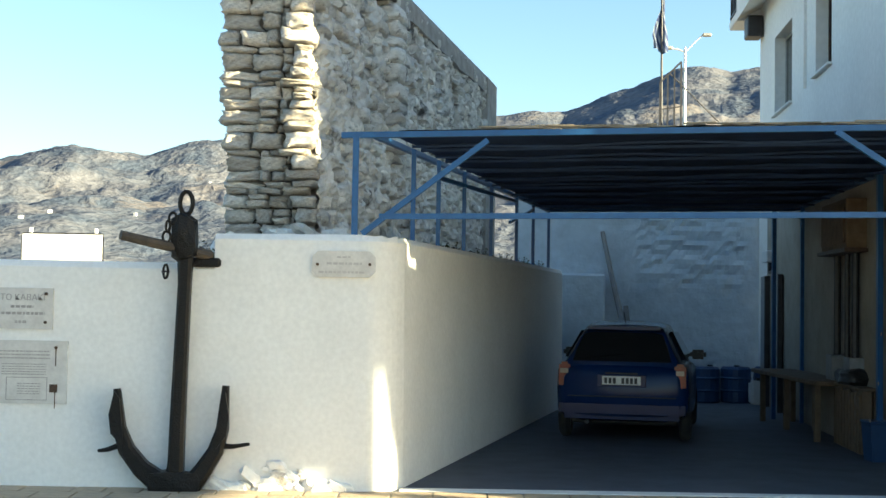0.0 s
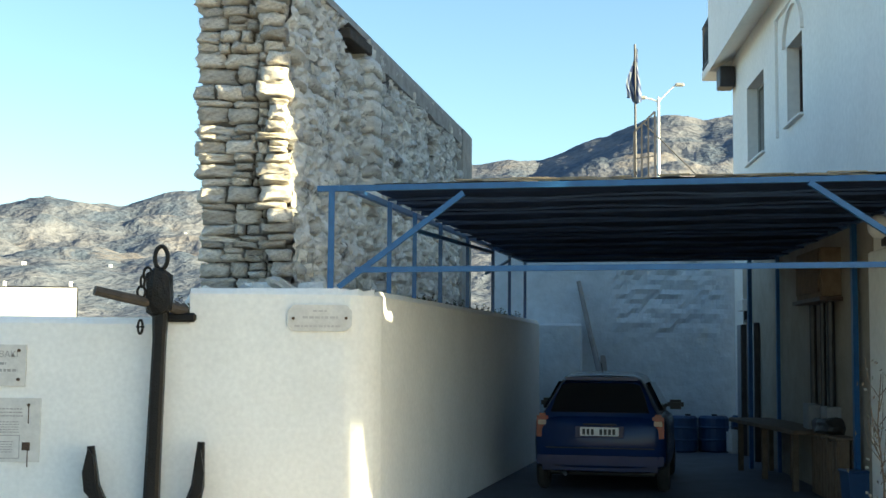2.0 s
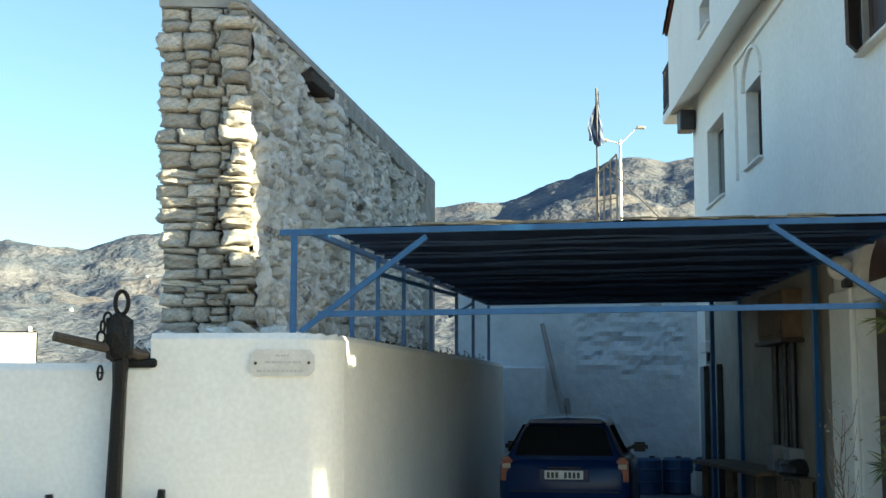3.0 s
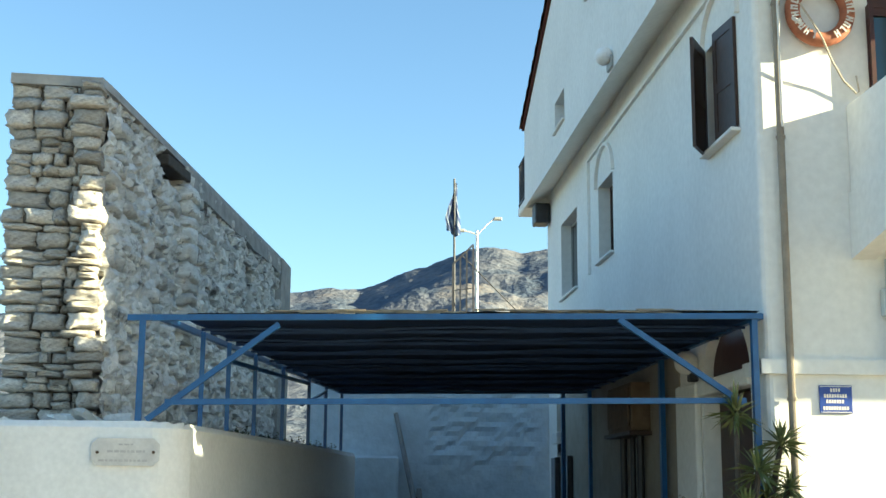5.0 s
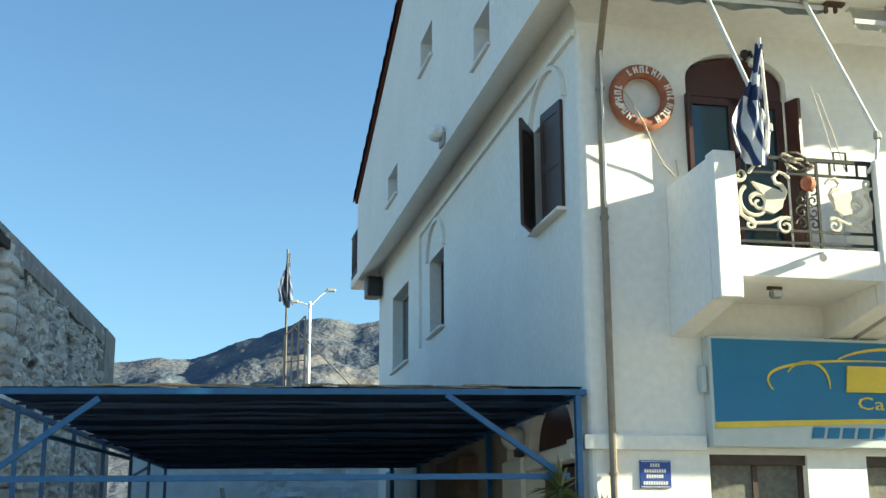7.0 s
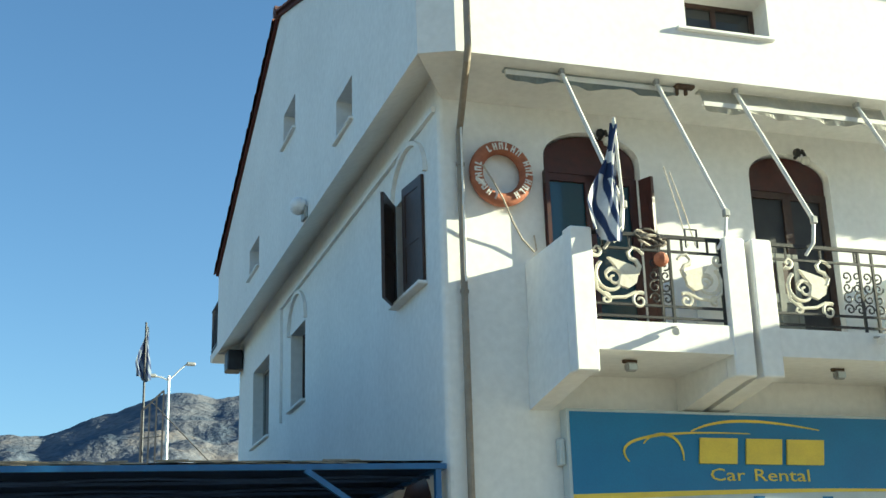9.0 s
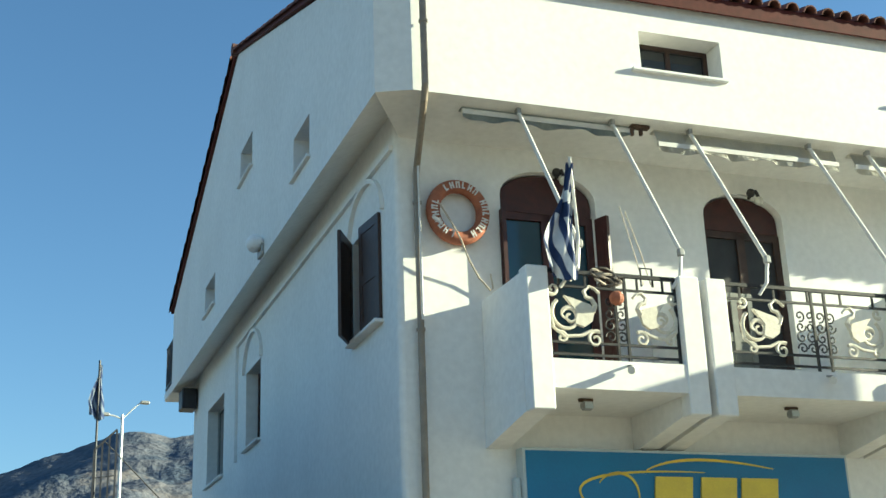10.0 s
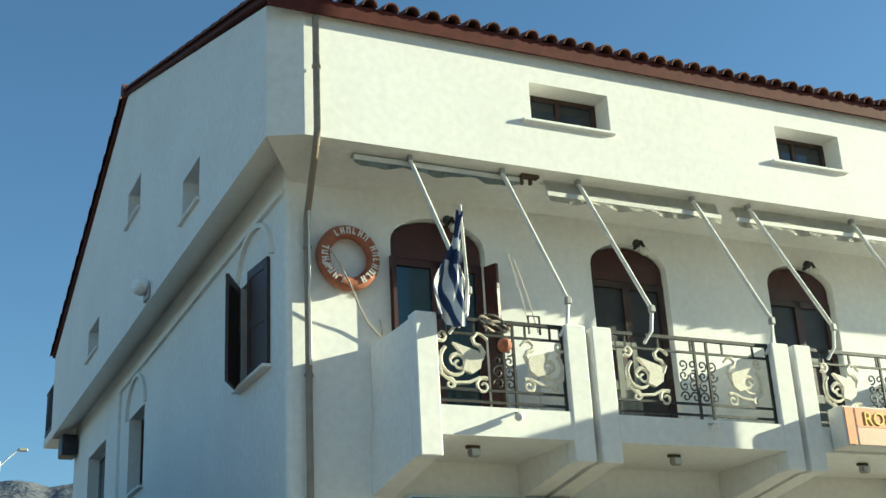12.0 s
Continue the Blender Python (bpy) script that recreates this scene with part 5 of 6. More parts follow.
for i, (x, z) in enumerate(((-0.07, 2.36), (-0.11, 2.29), (-0.12, 2.20), (-0.12, 1.90))):
    bm = bmesh.new()
    r = 0.034 if i < 3 else 0.04
    tube(bm, [(x + r * math.cos(t) * (1 if i % 2 == 0 else 0.5), -0.09, z + r * 1.5 * math.sin(t)) for t in [2 * math.pi * k / 14 for k in range(14)]], 0.012, 6, closed=True)
    part("chain_link", bm, IRON, anchor)
bm = bmesh.new()
bar(bm, (-0.155, -0.09, 1.9), (-0.085, -0.09, 1.9), 0.014)
part("link_stud", bm, IRON, anchor)
bm = bbox(0.06, 0.32, 0.08, 0.40, 1.95, 2.03, 0.02)
part("wedge", bm, IRON, anchor, "dark iron block resting on the wall top")

# ---- plaques ----
def plaque(x0, x1, z0, z1, label, clip=0.0):
    ob = thing("plaque", pose(x0, WALL_Y - 0.02, z0), label, "plaque", "plaques on the street wall")
    w, h = x1 - x0, z1 - z0
    bm = bmesh.new()
    c = clip
    prism(bm, [(c, 0), (w - c, 0), (w, c), (w, h - c), (w - c, h), (c, h), (0, h - c), (0, c)] if c else [(0, 0), (w, 0), (w, h), (0, h)], -0.012, 0.015, "y")
    part("slab", bm, MARBLE, ob)
    return ob, w, h


def bolt(ob, x, z, runs=True):
    bm = bmesh.new()
    tube(bm, [(x, -0.012, z), (x, -0.03, z)], 0.014, 8)
    part("bolt", bm, RUST, ob)
    if runs:
        part("rust_run", bbox(x - 0.005, x + 0.004, -0.0135, -0.0122, z - 0.16, z), RUST, ob)


def lines(ob, rows, dash=0.02, ink=INK):
    rn = random.Random(5)
    for x0, x1, z, hgt in rows:
        bm = bmesh.new()
        x = x0
        while x < x1:
            L = rn.uniform(0.6, 1.6) * dash
            box(bm, x, min(x1, x + L), -0.0145, -0.0122, z, z + hgt)
            x += L + dash * 0.35
        tagged(part("line", bm, ink, ob), kind="stuff")


ob, w, h = plaque(-3.98, -3.39, 1.38, 1.74, "worn marble plaque with an engraved inscription")
t1 = new("lettering", words("\u03a4\u039f \u039a\u0391\u0392\u0391\u039a\u0399", 0.075, INK, depth=0.002))
t1.parent = ob
t1.matrix_local = pose(w * 0.55, -0.0125, h * 0.70)
lines(ob, [(0.22, 0.42, 0.185, 0.022), (0.06, 0.52, 0.125, 0.024), (0.26, 0.36, 0.05, 0.024)], 0.028)
bolt(ob, w - 0.06, h - 0.05, False)
bolt(ob, w - 0.06, 0.06, False)
ob, w, h = plaque(-3.98, -3.25, 0.73, 1.28, "pale marble plaque with small dark lettering and rusty bolts")
lines(ob, [(0.14, 0.58, h - 0.10 - 0.03 * k, 0.012) for k in range(3)] + [(0.16, 0.55, h - 0.21 - 0.022 * k, 0.008) for k in range(5)] + [(0.02, 0.12, 0.22 - 0.03 * k, 0.018) for k in range(4)] + [(0.30, 0.50, 0.17 - 0.022 * k, 0.008) for k in range(5)], 0.02)
bm = bmesh.new()
for A, B, C, D in ((0.20, 0.56, 0.03, 0.036), (0.20, 0.56, 0.225, 0.231), (0.20, 0.206, 0.03, 0.231), (0.554, 0.56, 0.03, 0.231)):
    box(bm, A, B, -0.0145, -0.0122, C, D)
part("engraved_frame", bm, INK, ob)
for x, z in ((0.04, h - 0.06), (w - 0.1, h - 0.06), (w - 0.1, 0.12)):
    bolt(ob, x, z)
part("rust_patch", bbox(w - 0.15, w - 0.08, -0.0145, -0.0122, 0.10, 0.17, 0.0), RUST, ob)
ob, w, h = plaque(-1.13, -0.57, 1.88, 2.11, "small whitewashed marble plaque with clipped corners", 0.05)
lines(ob, [(0.22, 0.34, h - 0.06, 0.014), (0.13, 0.44, h - 0.12, 0.02), (0.06, 0.46, 0.035, 0.018)], 0.03, INKPALE)
bolt(ob, 0.05, h * 0.48, False)
bolt(ob, w - 0.05, h * 0.5, False)

# white panel sign far behind the low wall
ws = thing("blank_sign", pose(-9.95, 30, 1.91), "blank white sign board on two posts behind the wall", "sign")
part("board", bbox(0, 1.95, 0, 0.06, 0.3, 1.30, 0.03, 2), SIGNWHITE, ws)
for x in (0.2, 1.75):
    part("post", bbox(x - 0.035, x + 0.035, 0.062, 0.14, 0, 1.42, 0.008), SIGNWHITE, ws)

# ---- ruined rubble wall ----
FAR = 1.03
ruin = thing("ruined_wall", pose(0, 0, 1.69 * (1 - FAR)) @ Matrix.Diagonal((FAR, FAR, FAR, 1)), "tall ruined rubble stone wall with a weathered cement top", "ruin")
A = Vector((-1.24, 12.2, 0))
DIR = Vector((math.sin(radians(14)), math.cos(radians(14)), 0))
LEN, THICK, BASE = 8.62, 0.86, 1.90


def ruin_top(s):
    return 5.62 - 0.36 * s / LEN


LEANX = 0.030    # the pier narrows a little upwards
bm = bmesh.new()
ins = 0.15
f = [Vector((A.x - THICK + ins, A.y + ins, 0)), Vector((A.x - ins, A.y + ins, 0)), A + DIR * LEN - Vector((ins, 0, 0)), A + DIR * LEN - Vector((THICK, 0, 0))]
tops = [ruin_top(0), ruin_top(0), ruin_top(LEN), ruin_top(LEN)]
vl = [bm.verts.new((p.x, p.y, BASE)) for p in f]
vh = [bm.verts.new((p.x - (LEANX * 3.4 if i < 2 else 0), p.y, t - 0.03)) for i, (p, t) in enumerate(zip(f, tops))]
bm.faces.new(vl[::-1])
bm.faces.new(vh)
for i in range(4):
    bm.faces.new((vl[i], vl[(i + 1) % 4], vh[(i + 1) % 4], vh[i]))
part("core", bm, MORTAR, ruin, "dark earth mortar core")
bm = bmesh.new()
for (s0, s1) in ((0.0, 3.0), (3.0, 6.0), (6.0, LEN)):
    n = 10
    for k in range(n):
        a, b = s0 + (s1 - s0) * k / n, s0 + (s1 - s0) * (k + 1) / n
        for q in (0,):
            P, Q = A + DIR * a, A + DIR * b
            za, zb = ruin_top(a), ruin_top(b)
            inset = 0.05 if a == 0 else 0.0
            lean, lq = -LEANX * 3.4 * (1 - a / LEN), -LEANX * 3.4 * (1 - b / LEN)
            vs = [(P.x + 0.02 + lean, P.y + inset, za - 0.10), (Q.x + 0.02 + lq, Q.y, zb - 0.10), (Q.x - THICK + lq, Q.y, zb - 0.10), (P.x - THICK + lean, P.y + inset, za - 0.10),
                  (P.x + lean, P.y + inset, za), (Q.x + lq, Q.y, zb), (Q.x - THICK + lq, Q.y, zb), (P.x - THICK + lean, P.y + inset, za)]
            v = [bm.verts.new(c) for c in vs]
            for fc in ((0, 3, 2, 1), (4, 5, 6, 7), (0, 1, 5, 4), (1, 2, 6, 5), (2, 3, 7, 6), (3, 0, 4, 7)):
                bm.faces.new([v[i] for i in fc])
bmesh.ops.remove_doubles(bm, verts=bm.verts[:], dist=0.001)
part("capping", bm, CAPMORTAR, ruin, "grey cement capping")
bm = bmesh.new()
e0, e1 = A + DIR * (LEN - 0.75), A + DIR * (LEN + 0.03)
for P, Q in ((e0, e1),):
    m0, m1 = Vector((0.035, 0, 0)), Vector((0.02, 0, 0))
    vs = [P + m0 + Vector((0, 0, BASE)), Q + m1 + Vector((0, 0, BASE)), Q - Vector((THICK, 0, -BASE)), P - Vector((THICK, 0, -BASE))]
    vt = [P + m0 + Vector((0, 0, ruin_top(LEN - 0.75) - 0.035)), Q + m1 + Vector((0, 0, ruin_top(LEN) - 0.035)), Q - Vector((THICK, 0, -ruin_top(LEN) + 0.035)), P - Vector((THICK, 0, -ruin_top(LEN - 0.75) - 0.005))]
    a, b = [bm.verts.new(v) for v in vs], [bm.verts.new(v) for v in vt]
    bm.faces.new(a[::-1])
    bm.faces.new(b)
    for i in range(4):
        bm.faces.new((a[i], a[(i + 1) % 4], b[(i + 1) % 4], b[i]))
part("plastered_end", bm, CAPMORTAR, ruin, "smooth grey plastered end")

bm = bmesh.new()
ns, nz = 190, 84
g = []
for i in range(ns + 1):
    s = 0.12 + (LEN - 0.8) * i / ns
    P = A + DIR * s
    col = []
    for j in range(nz + 1):
        z = BASE + (ruin_top(s) - 0.08 - BASE) * j / nz
        q = Vector((s * 1.0, z * 1.5, 0))
        n = noise.fractal(q * 3.2, 0.9, 2.0, 4)
        cell = noise.voronoi(Vector((s * 5.0, z * 8.0, 2)))[0]
        joint = min(1.0, (cell[1] - cell[0]) * 3.5)
        hole = 1.0 if abs(s - 6.05) < 0.13 and 4.15 < z < 4.78 else 0.0
        pit = min(1.0, max(0.0, (noise.fractal(Vector((s * 2.3, z * 4.2, 7)), 0.9, 2.0, 4) - 0.22) * 6))
        gap = 1.0 if 1.95 < s < 2.75 and z > ruin_top(s) - 0.40 - 0.05 * n else 0.0
        out = -0.035 + 0.05 * n + 0.05 * joint - 0.20 * pit - 0.40 * hole - 0.34 * gap + (0.05 if 2.62 < s < 2.98 and z > 3.5 else 0.0)
        lean = -LEANX * (z - BASE) * (1 - s / LEN)
        col.append(bm.verts.new((P.x + lean + out, P.y - out * 0.25, z)))
    g.append(col)
for i in range(ns):
    for j in range(nz):
        bm.faces.new((g[i][j], g[i + 1][j], g[i + 1][j + 1], g[i][j + 1]))
part("lime_face", bm, LIME, ruin, "crumbling lime mortar between the stones")

STONES = [mesh_of("stone", blob(40 + i, 5, 0.30, 0.80), STONE) for i in range(12)]
PALES = [mesh_of("stone", blob(60 + i, 3, 0.32, 0.68), STONE_PALE) for i in range(10)]
for me in STONES + PALES:
    for p in me.polygons:
        p.use_smooth = True
rnd = random.Random(3)


def lay(mesh, m):
    ob = new("stone", mesh)
    ob.parent = ruin
    ob.matrix_local = m


# front face of the pier: courses of slabs, long corner stones standing proud, small packing between
z = BASE + 0.1
while z < ruin_top(0) - 0.12:
    h = rnd.choice((rnd.uniform(0.06, 0.10), rnd.uniform(0.10, 0.15), rnd.uniform(0.13, 0.19)))
    h = min(h, ruin_top(0) - 0.10 - z)
    lean = -LEANX * (z - BASE)
    x0, x1 = A.x - THICK + lean + rnd.uniform(-0.05, 0.03), A.x + lean + rnd.uniform(-0.02, 0.06)
    wl, wr = rnd.uniform(0.22, 0.44), rnd.uniform(0.17, 0.34)
    cells = [(x0, wl, -0.05), (x1 - wr, wr, 0.17)]
    x = x0 + wl
    while x < x1 - wr - 0.02:
        w = min(rnd.uniform(0.08, 0.34), x1 - wr - x)
        cells.append((x, w, 0.0))
        x += w
    for x, w, proud in cells:
        split = w < 0.24 and h > 0.13 and rnd.random() < 0.55
        for q in range(2 if split else 1):
            hh = h / 2 if split else h
            dp = rnd.uniform(0.30, 0.42)
            lay(rnd.choice(STONES), pose(x + w / 2, A.y + 0.03 + dp / 2 - proud - rnd.uniform(-0.04, 0.03), z + hh * (q + 0.5), rnd.uniform(-5, 5), rnd.uniform(-5, 5), rnd.uniform(-7, 7)) @ Matrix.Diagonal((w * rnd.uniform(0.92, 0.99), dp, hh * rnd.uniform(0.86, 0.97), 1)))
    z += h

# long side: nearest stretch in single stones, the rest joined
verts, faces, count = [], [], 0
rotz = -14
z = BASE + 0.15
side = []
while z < ruin_top(0) - 0.12:
    h = rnd.uniform(0.10, 0.19)
    s = 0.30
    while s < LEN - 0.72:
        wdt = rnd.choice((rnd.uniform(0.08, 0.18), rnd.uniform(0.15, 0.3), rnd.uniform(0.25, 0.46)))
        niche = s < 6.2 and s + wdt > 5.92 and z + h > 4.12 and z < 4.75
        recess = s < 2.6 and s + wdt > 2.1 and z > 4.88
        if z + h < ruin_top(s) - 0.1 and not niche and not recess:
            side.append((s + wdt / 2, z + h / 2 + rnd.uniform(-0.02, 0.02), wdt, h))
        s += wdt * 1.02
    z += h * 0.98
side.sort()
for n, (s, zz, wdt, h) in enumerate(side):
    P = A + DIR * s
    lean = -LEANX * (zz - BASE) * (1 - s / LEN)
    jamb = 0.07 if 2.6 < s < 3.0 and zz > 3.6 else 0.0
    m = pose(P.x - 0.14 + lean + rnd.uniform(-0.08, 0.03) + jamb, P.y, zz, rnd.uniform(-10, 10), rnd.uniform(-8, 8), rotz + rnd.uniform(-7, 7)) @ Matrix.Diagonal((0.28, wdt * 0.96, h * 0.89, 1))
    if n < 215:
        lay(rnd.choice(PALES), m)
    else:
        me = rnd.choice(PALES)
        base = len(verts)
        verts += [tuple(m @ v.co) for v in me.vertices]
        faces += [[base + i for i in p.vertices] for p in me.polygons]
me = bpy.data.meshes.new("stones")
me.from_pydata(verts, [], faces)
me.materials.append(STONE_PALE)
far = new("stones", me)
far.parent = ruin
tagged(far, "pale rubble stones further along the wall", kind="stuff")
# stacked stones of an old door jamb, standing proud of the long side
z = 3.45
while z < 5.15:
    h = rnd.uniform(0.13, 0.24)
    s = 2.82 + rnd.uniform(-0.04, 0.04)
    P = A + DIR * s
    lean = -LEANX * (z - BASE) * (1 - s / LEN)
    lay(rnd.choice(PALES), pose(P.x - 0.04 + lean, P.y, z + h / 2, rnd.uniform(-4, 4), rnd.uniform(-4, 4), rotz) @ Matrix.Diagonal((0.34, rnd.uniform(0.36, 0.46), h, 1)))
    z += h * 0.98
# smooth rendered band below the capping
bm = bmesh.new()
steps = [2.95 + (LEN - 3.6) * k / 16 for k in range(17)]
rows = []
for k, q in enumerate(steps):
    P = A + DIR * q
    lean = -LEANX * 3.4 * (1 - q / LEN)
    low = ruin_top(q) - 0.30 - 0.05 * noise.noise(Vector((q * 1.7, 3, 1)))
    rows.append([bm.verts.new(c) for c in ((P.x - 0.15 + lean, P.y, low), (P.x + 0.035 + lean, P.y, low), (P.x + 0.03 + lean, P.y, ruin_top(q) - 0.103), (P.x - 0.15 + lean, P.y, ruin_top(q) - 0.103))])
for a, b in zip(rows, rows[1:]):
    for k in range(4):
        bm.faces.new((a[k], a[(k + 1) % 4], b[(k + 1) % 4], b[k]))
bm.faces.new(rows[0])
bm.faces.new(rows[-1][::-1])
part("render_band", bm, CAPMORTAR, ruin, "smooth grey cement band under the capping")
P = A + DIR * 2.35
part("timber_lintel", bbox(-0.12, 0.10, -0.45, 0.45, -0.05, 0.07, 0.01, 1, Matrix.Translation((P.x - 0.1, P.y, 5.28)) @ Matrix.Rotation(radians(rotz), 4, "Z")), BARK, ruin, "dark old timber lintel")
bm = bmesh.new()
rnd = random.Random(8)
for k in range(26):
    b = blob(500 + k, 2, 0.3)
    b.transform(pose(rnd.uniform(-2.05, -0.95), rnd.uniform(11.75, 12.15), rnd.uniform(2.0, 2.3), rnd.uniform(0, 30), rnd.uniform(0, 30), rnd.uniform(0, 180)) @ Matrix.Diagonal((rnd.uniform(0.15, 0.4), 0.2, rnd.uniform(0.08, 0.14), 1)))
    lay(mesh_of("stone", b, STONE_PALE), Matrix())
bm.free()

# dry scrub on the wall top
def scrub(name, m, n, spread, height, label, material):
    rn = random.Random(len(name) + n)
    ob = thing(name, m, label, "plant")
    bm = bmesh.new()
    for k in range(n // 14):
        a = rn.uniform(0, 6.28)
        tube(bm, [(0, 0, 0), (math.cos(a) * spread[0] * 0.4, math.sin(a) * spread[1] * 0.4, height * 0.6), (math.cos(a) * spread[0] * 0.8, math.sin(a) * spread[1] * 0.8, height * rn.uniform(0.7, 1.1))], 0.006, 4, 0.002)
    part("stems", bm, BARK, ob)
    bm = bmesh.new()
    for k in range(n):
        c = Vector((rn.gauss(0, spread[0] * 0.5), rn.gauss(0, spread[1] * 0.5), abs(rn.gauss(0, height * 0.5))))
        d = Vector((rn.gauss(0, 1), rn.gauss(0, 1), rn.gauss(0.3, 1))).normalized() * rn.uniform(0.025, 0.06)
        e = d.orthogonal().normalized() * d.length * 0.3
        v = [bm.verts.new(c), bm.verts.new(c + d * 0.5 + e), bm.verts.new(c + d), bm.verts.new(c + d * 0.5 - e)]
        bm.faces.new(v)
    tagged(part("leaves", bm, material, ob), kind="stuff")
    return ob


scrub("dry_bush", pose(-2.0, 11.8, 1.95), 420, (0.32, 0.15), 0.20, "dark dry scrub growing on the wall top", SCRUB)
for i, y in enumerate((14.6, 16.2, 17.6, 18.9, 20.2)):
    scrub("wall_weed", pose(-0.75 + 0.25 * (y - 11.25), y, 2.2), 170, (0.15, 0.5), 0.16, "dark weeds along the wall top", SCRUB)

# ---- car ----
car = thing("car", pose(2.24, 15.55, 0, 0, 0, -13), "dark blue small hatchback parked nose in", "car")


def loft(sections, material, name, label=""):
    """Rounded cross sections (y, half width, bottom, top, roundness) lofted along the car."""
    bm = bmesh.new()
    rings = []
    n = 24
    for y, hw, b, t, e in sections:
        c, hh = (b + t) / 2, (t - b) / 2
        ring = []
        for k in range(n):
            a = 2 * math.pi * k / n
            ca, sa = math.cos(a), math.sin(a)
            ring.append(bm.verts.new((hw * math.copysign(abs(ca) ** e, ca), y, c + hh * math.copysign(abs(sa) ** e, sa))))
        rings.append(ring)
    for p, q in zip(rings, rings[1:]):
        for k in range(n):
            bm.faces.new((p[k], p[(k + 1) % n], q[(k + 1) % n], q[k]))
    bm.faces.new(rings[0][::-1])
    bm.faces.new(rings[-1])
    for f in bm.faces:
        f.smooth = True
    return part(name, bm, material, car, label)


body = loft([(-0.02, 0.70, 0.34, 0.90, 0.42), (0.06, 0.79, 0.29, 0.98, 0.38), (0.22, 0.82, 0.25, 1.02, 0.36), (0.6, 0.835, 0.23, 1.03, 0.33), (1.5, 0.84, 0.22, 1.01, 0.30), (2.6, 0.83, 0.22, 0.97, 0.34), (3.2, 0.79, 0.24, 0.86, 0.4), (3.55, 0.66, 0.30, 0.68, 0.5)], CARPAINT, "body")
CABIN = [(0.03, 0.74, 0.70, 0.99), (0.12, 0.75, 0.62, 1.16), (0.22, 0.755, 0.555, 1.32), (0.34, 0.76, 0.52, 1.41), (0.60, 0.77, 0.515, 1.45), (1.2, 0.78, 0.53, 1.48), (1.75, 0.78, 0.53, 1.46), (2.2, 0.77, 0.54, 1.34), (2.85, 0.74, 0.62, 0.99)]


def cabin():
    """Greenhouse lofted from trapezoid sections: y, half width at the waist, half width at the roof, roof height."""
    bm = bmesh.new()
    rings = []
    for y, wb, wt, zt in CABIN:
        ring = [(-wb, 0.88)] + [(-wb + (wb - wt) * q, 0.92 + (zt - 0.99) * q) for q in (0.15, 0.5, 0.88)] + [(-wt + 0.03, zt - 0.03), (-wt + 0.12, zt), (0, zt + 0.012)]
        ring = ring + [(-a, z) for a, z in ring[-2::-1]]
        rings.append([bm.verts.new((a, y, z)) for a, z in ring])
    for p, q in zip(rings, rings[1:]):
        for k in range(len(p) - 1):
            bm.faces.new((p[k], p[k + 1], q[k + 1], q[k]))
    bm.faces.new(rings[0][::-1])
    bm.faces.new(rings[-1])
    for f in bm.faces:
        f.smooth = True
    return bm


part("cabin", cabin(), CARPAINT, car)
bm = bmesh.new()
glass = [(-0.60, -0.004, 1.0), (0.60, -0.004, 1.0), (0.55, 0.10, 1.17), (0.485, 0.205, 1.325), (0.40, 0.235, 1.352), (-0.40, 0.235, 1.352), (-0.485, 0.205, 1.325), (-0.55, 0.10, 1.17)]
lo, hi = [bm.verts.new(p) for p in glass], [bm.verts.new((x * 0.98, y + 0.05, z - 0.01)) for x, y, z in glass]
bm.faces.new(lo)
bm.faces.new(hi[::-1])
for i in range(8):
    bm.faces.new((lo[i], lo[(i + 1) % 8], hi[(i + 1) % 8], hi[i]))
part("rear_window", bm, CARGLASS, car)
part("roof_spoiler", bbox(-0.46, 0.46, 0.20, 0.40, 1.385, 1.425, 0.015, 2), CARPAINT, car)
for s in (-1, 1):
    bm = bmesh.new()
    pane = [(0.55, 1.02, 0.748), (2.35, 1.02, 0.745), (1.95, 1.34, 0.585), (0.72, 1.36, 0.57)]
    lo, hi = [bm.verts.new((s * (x + 0.012), y, z)) for y, z, x in pane], [bm.verts.new((s * (x - 0.03), y, z)) for y, z, x in pane]
    bm.faces.new(lo)
    bm.faces.new(hi[::-1])
    for i in range(4):
        bm.faces.new((lo[i], lo[(i + 1) % 4], hi[(i + 1) % 4], hi[i]))
    part("side_window", bm, CARGLASS, car)
    bm = bbox(s * 0.705 - 0.07, s * 0.705 + 0.07, -0.005, 0.16, 0.66, 0.98, 0.03, 2)
    lamp = part("tail_lamp", bm, TAIL, car, "red tail lamp with a pale upper lens")
    part("lens", bbox(s * 0.705 - 0.05, s * 0.705 + 0.05, -0.012, -0.003, 0.84, 0.90, 0.004), TAILCLEAR, lamp)
    bm = bbox(s * 0.87 - 0.12, s * 0.87 + 0.10, 2.05, 2.15, 0.97, 1.10, 0.035, 2)
    part("mirror", bm, BLACKPL, car)
    for y in (0.62, 3.0):
        wheel = new("wheel")
        wheel.parent = car
        wheel.matrix_local = pose(s * 0.75, y, 0.29, 0, 90, 0)
        bm = bmesh.new()
        tube(bm, [(0.22 * math.cos(t), 0.22 * math.sin(t), 0) for t in [2 * math.pi * k / 24 for k in range(24)]], 0.075, 8, closed=True)
        part("tyre", bm, TYRE, wheel)
        bm = bmesh.new()
        tube(bm, [(0, 0, -0.05), (0, 0, 0.05)], 0.16, 16)
        part("rim", bm, ALLOY, wheel)
part("bumper", bbox(-0.77, 0.77, -0.07, 0.16, 0.29, 0.55, 0.07, 4), CARPAINT, car)
part("bumper_strip", bbox(-0.66, 0.66, -0.03, -0.01, 0.56, 0.575, 0.004), BLACKPL, car)
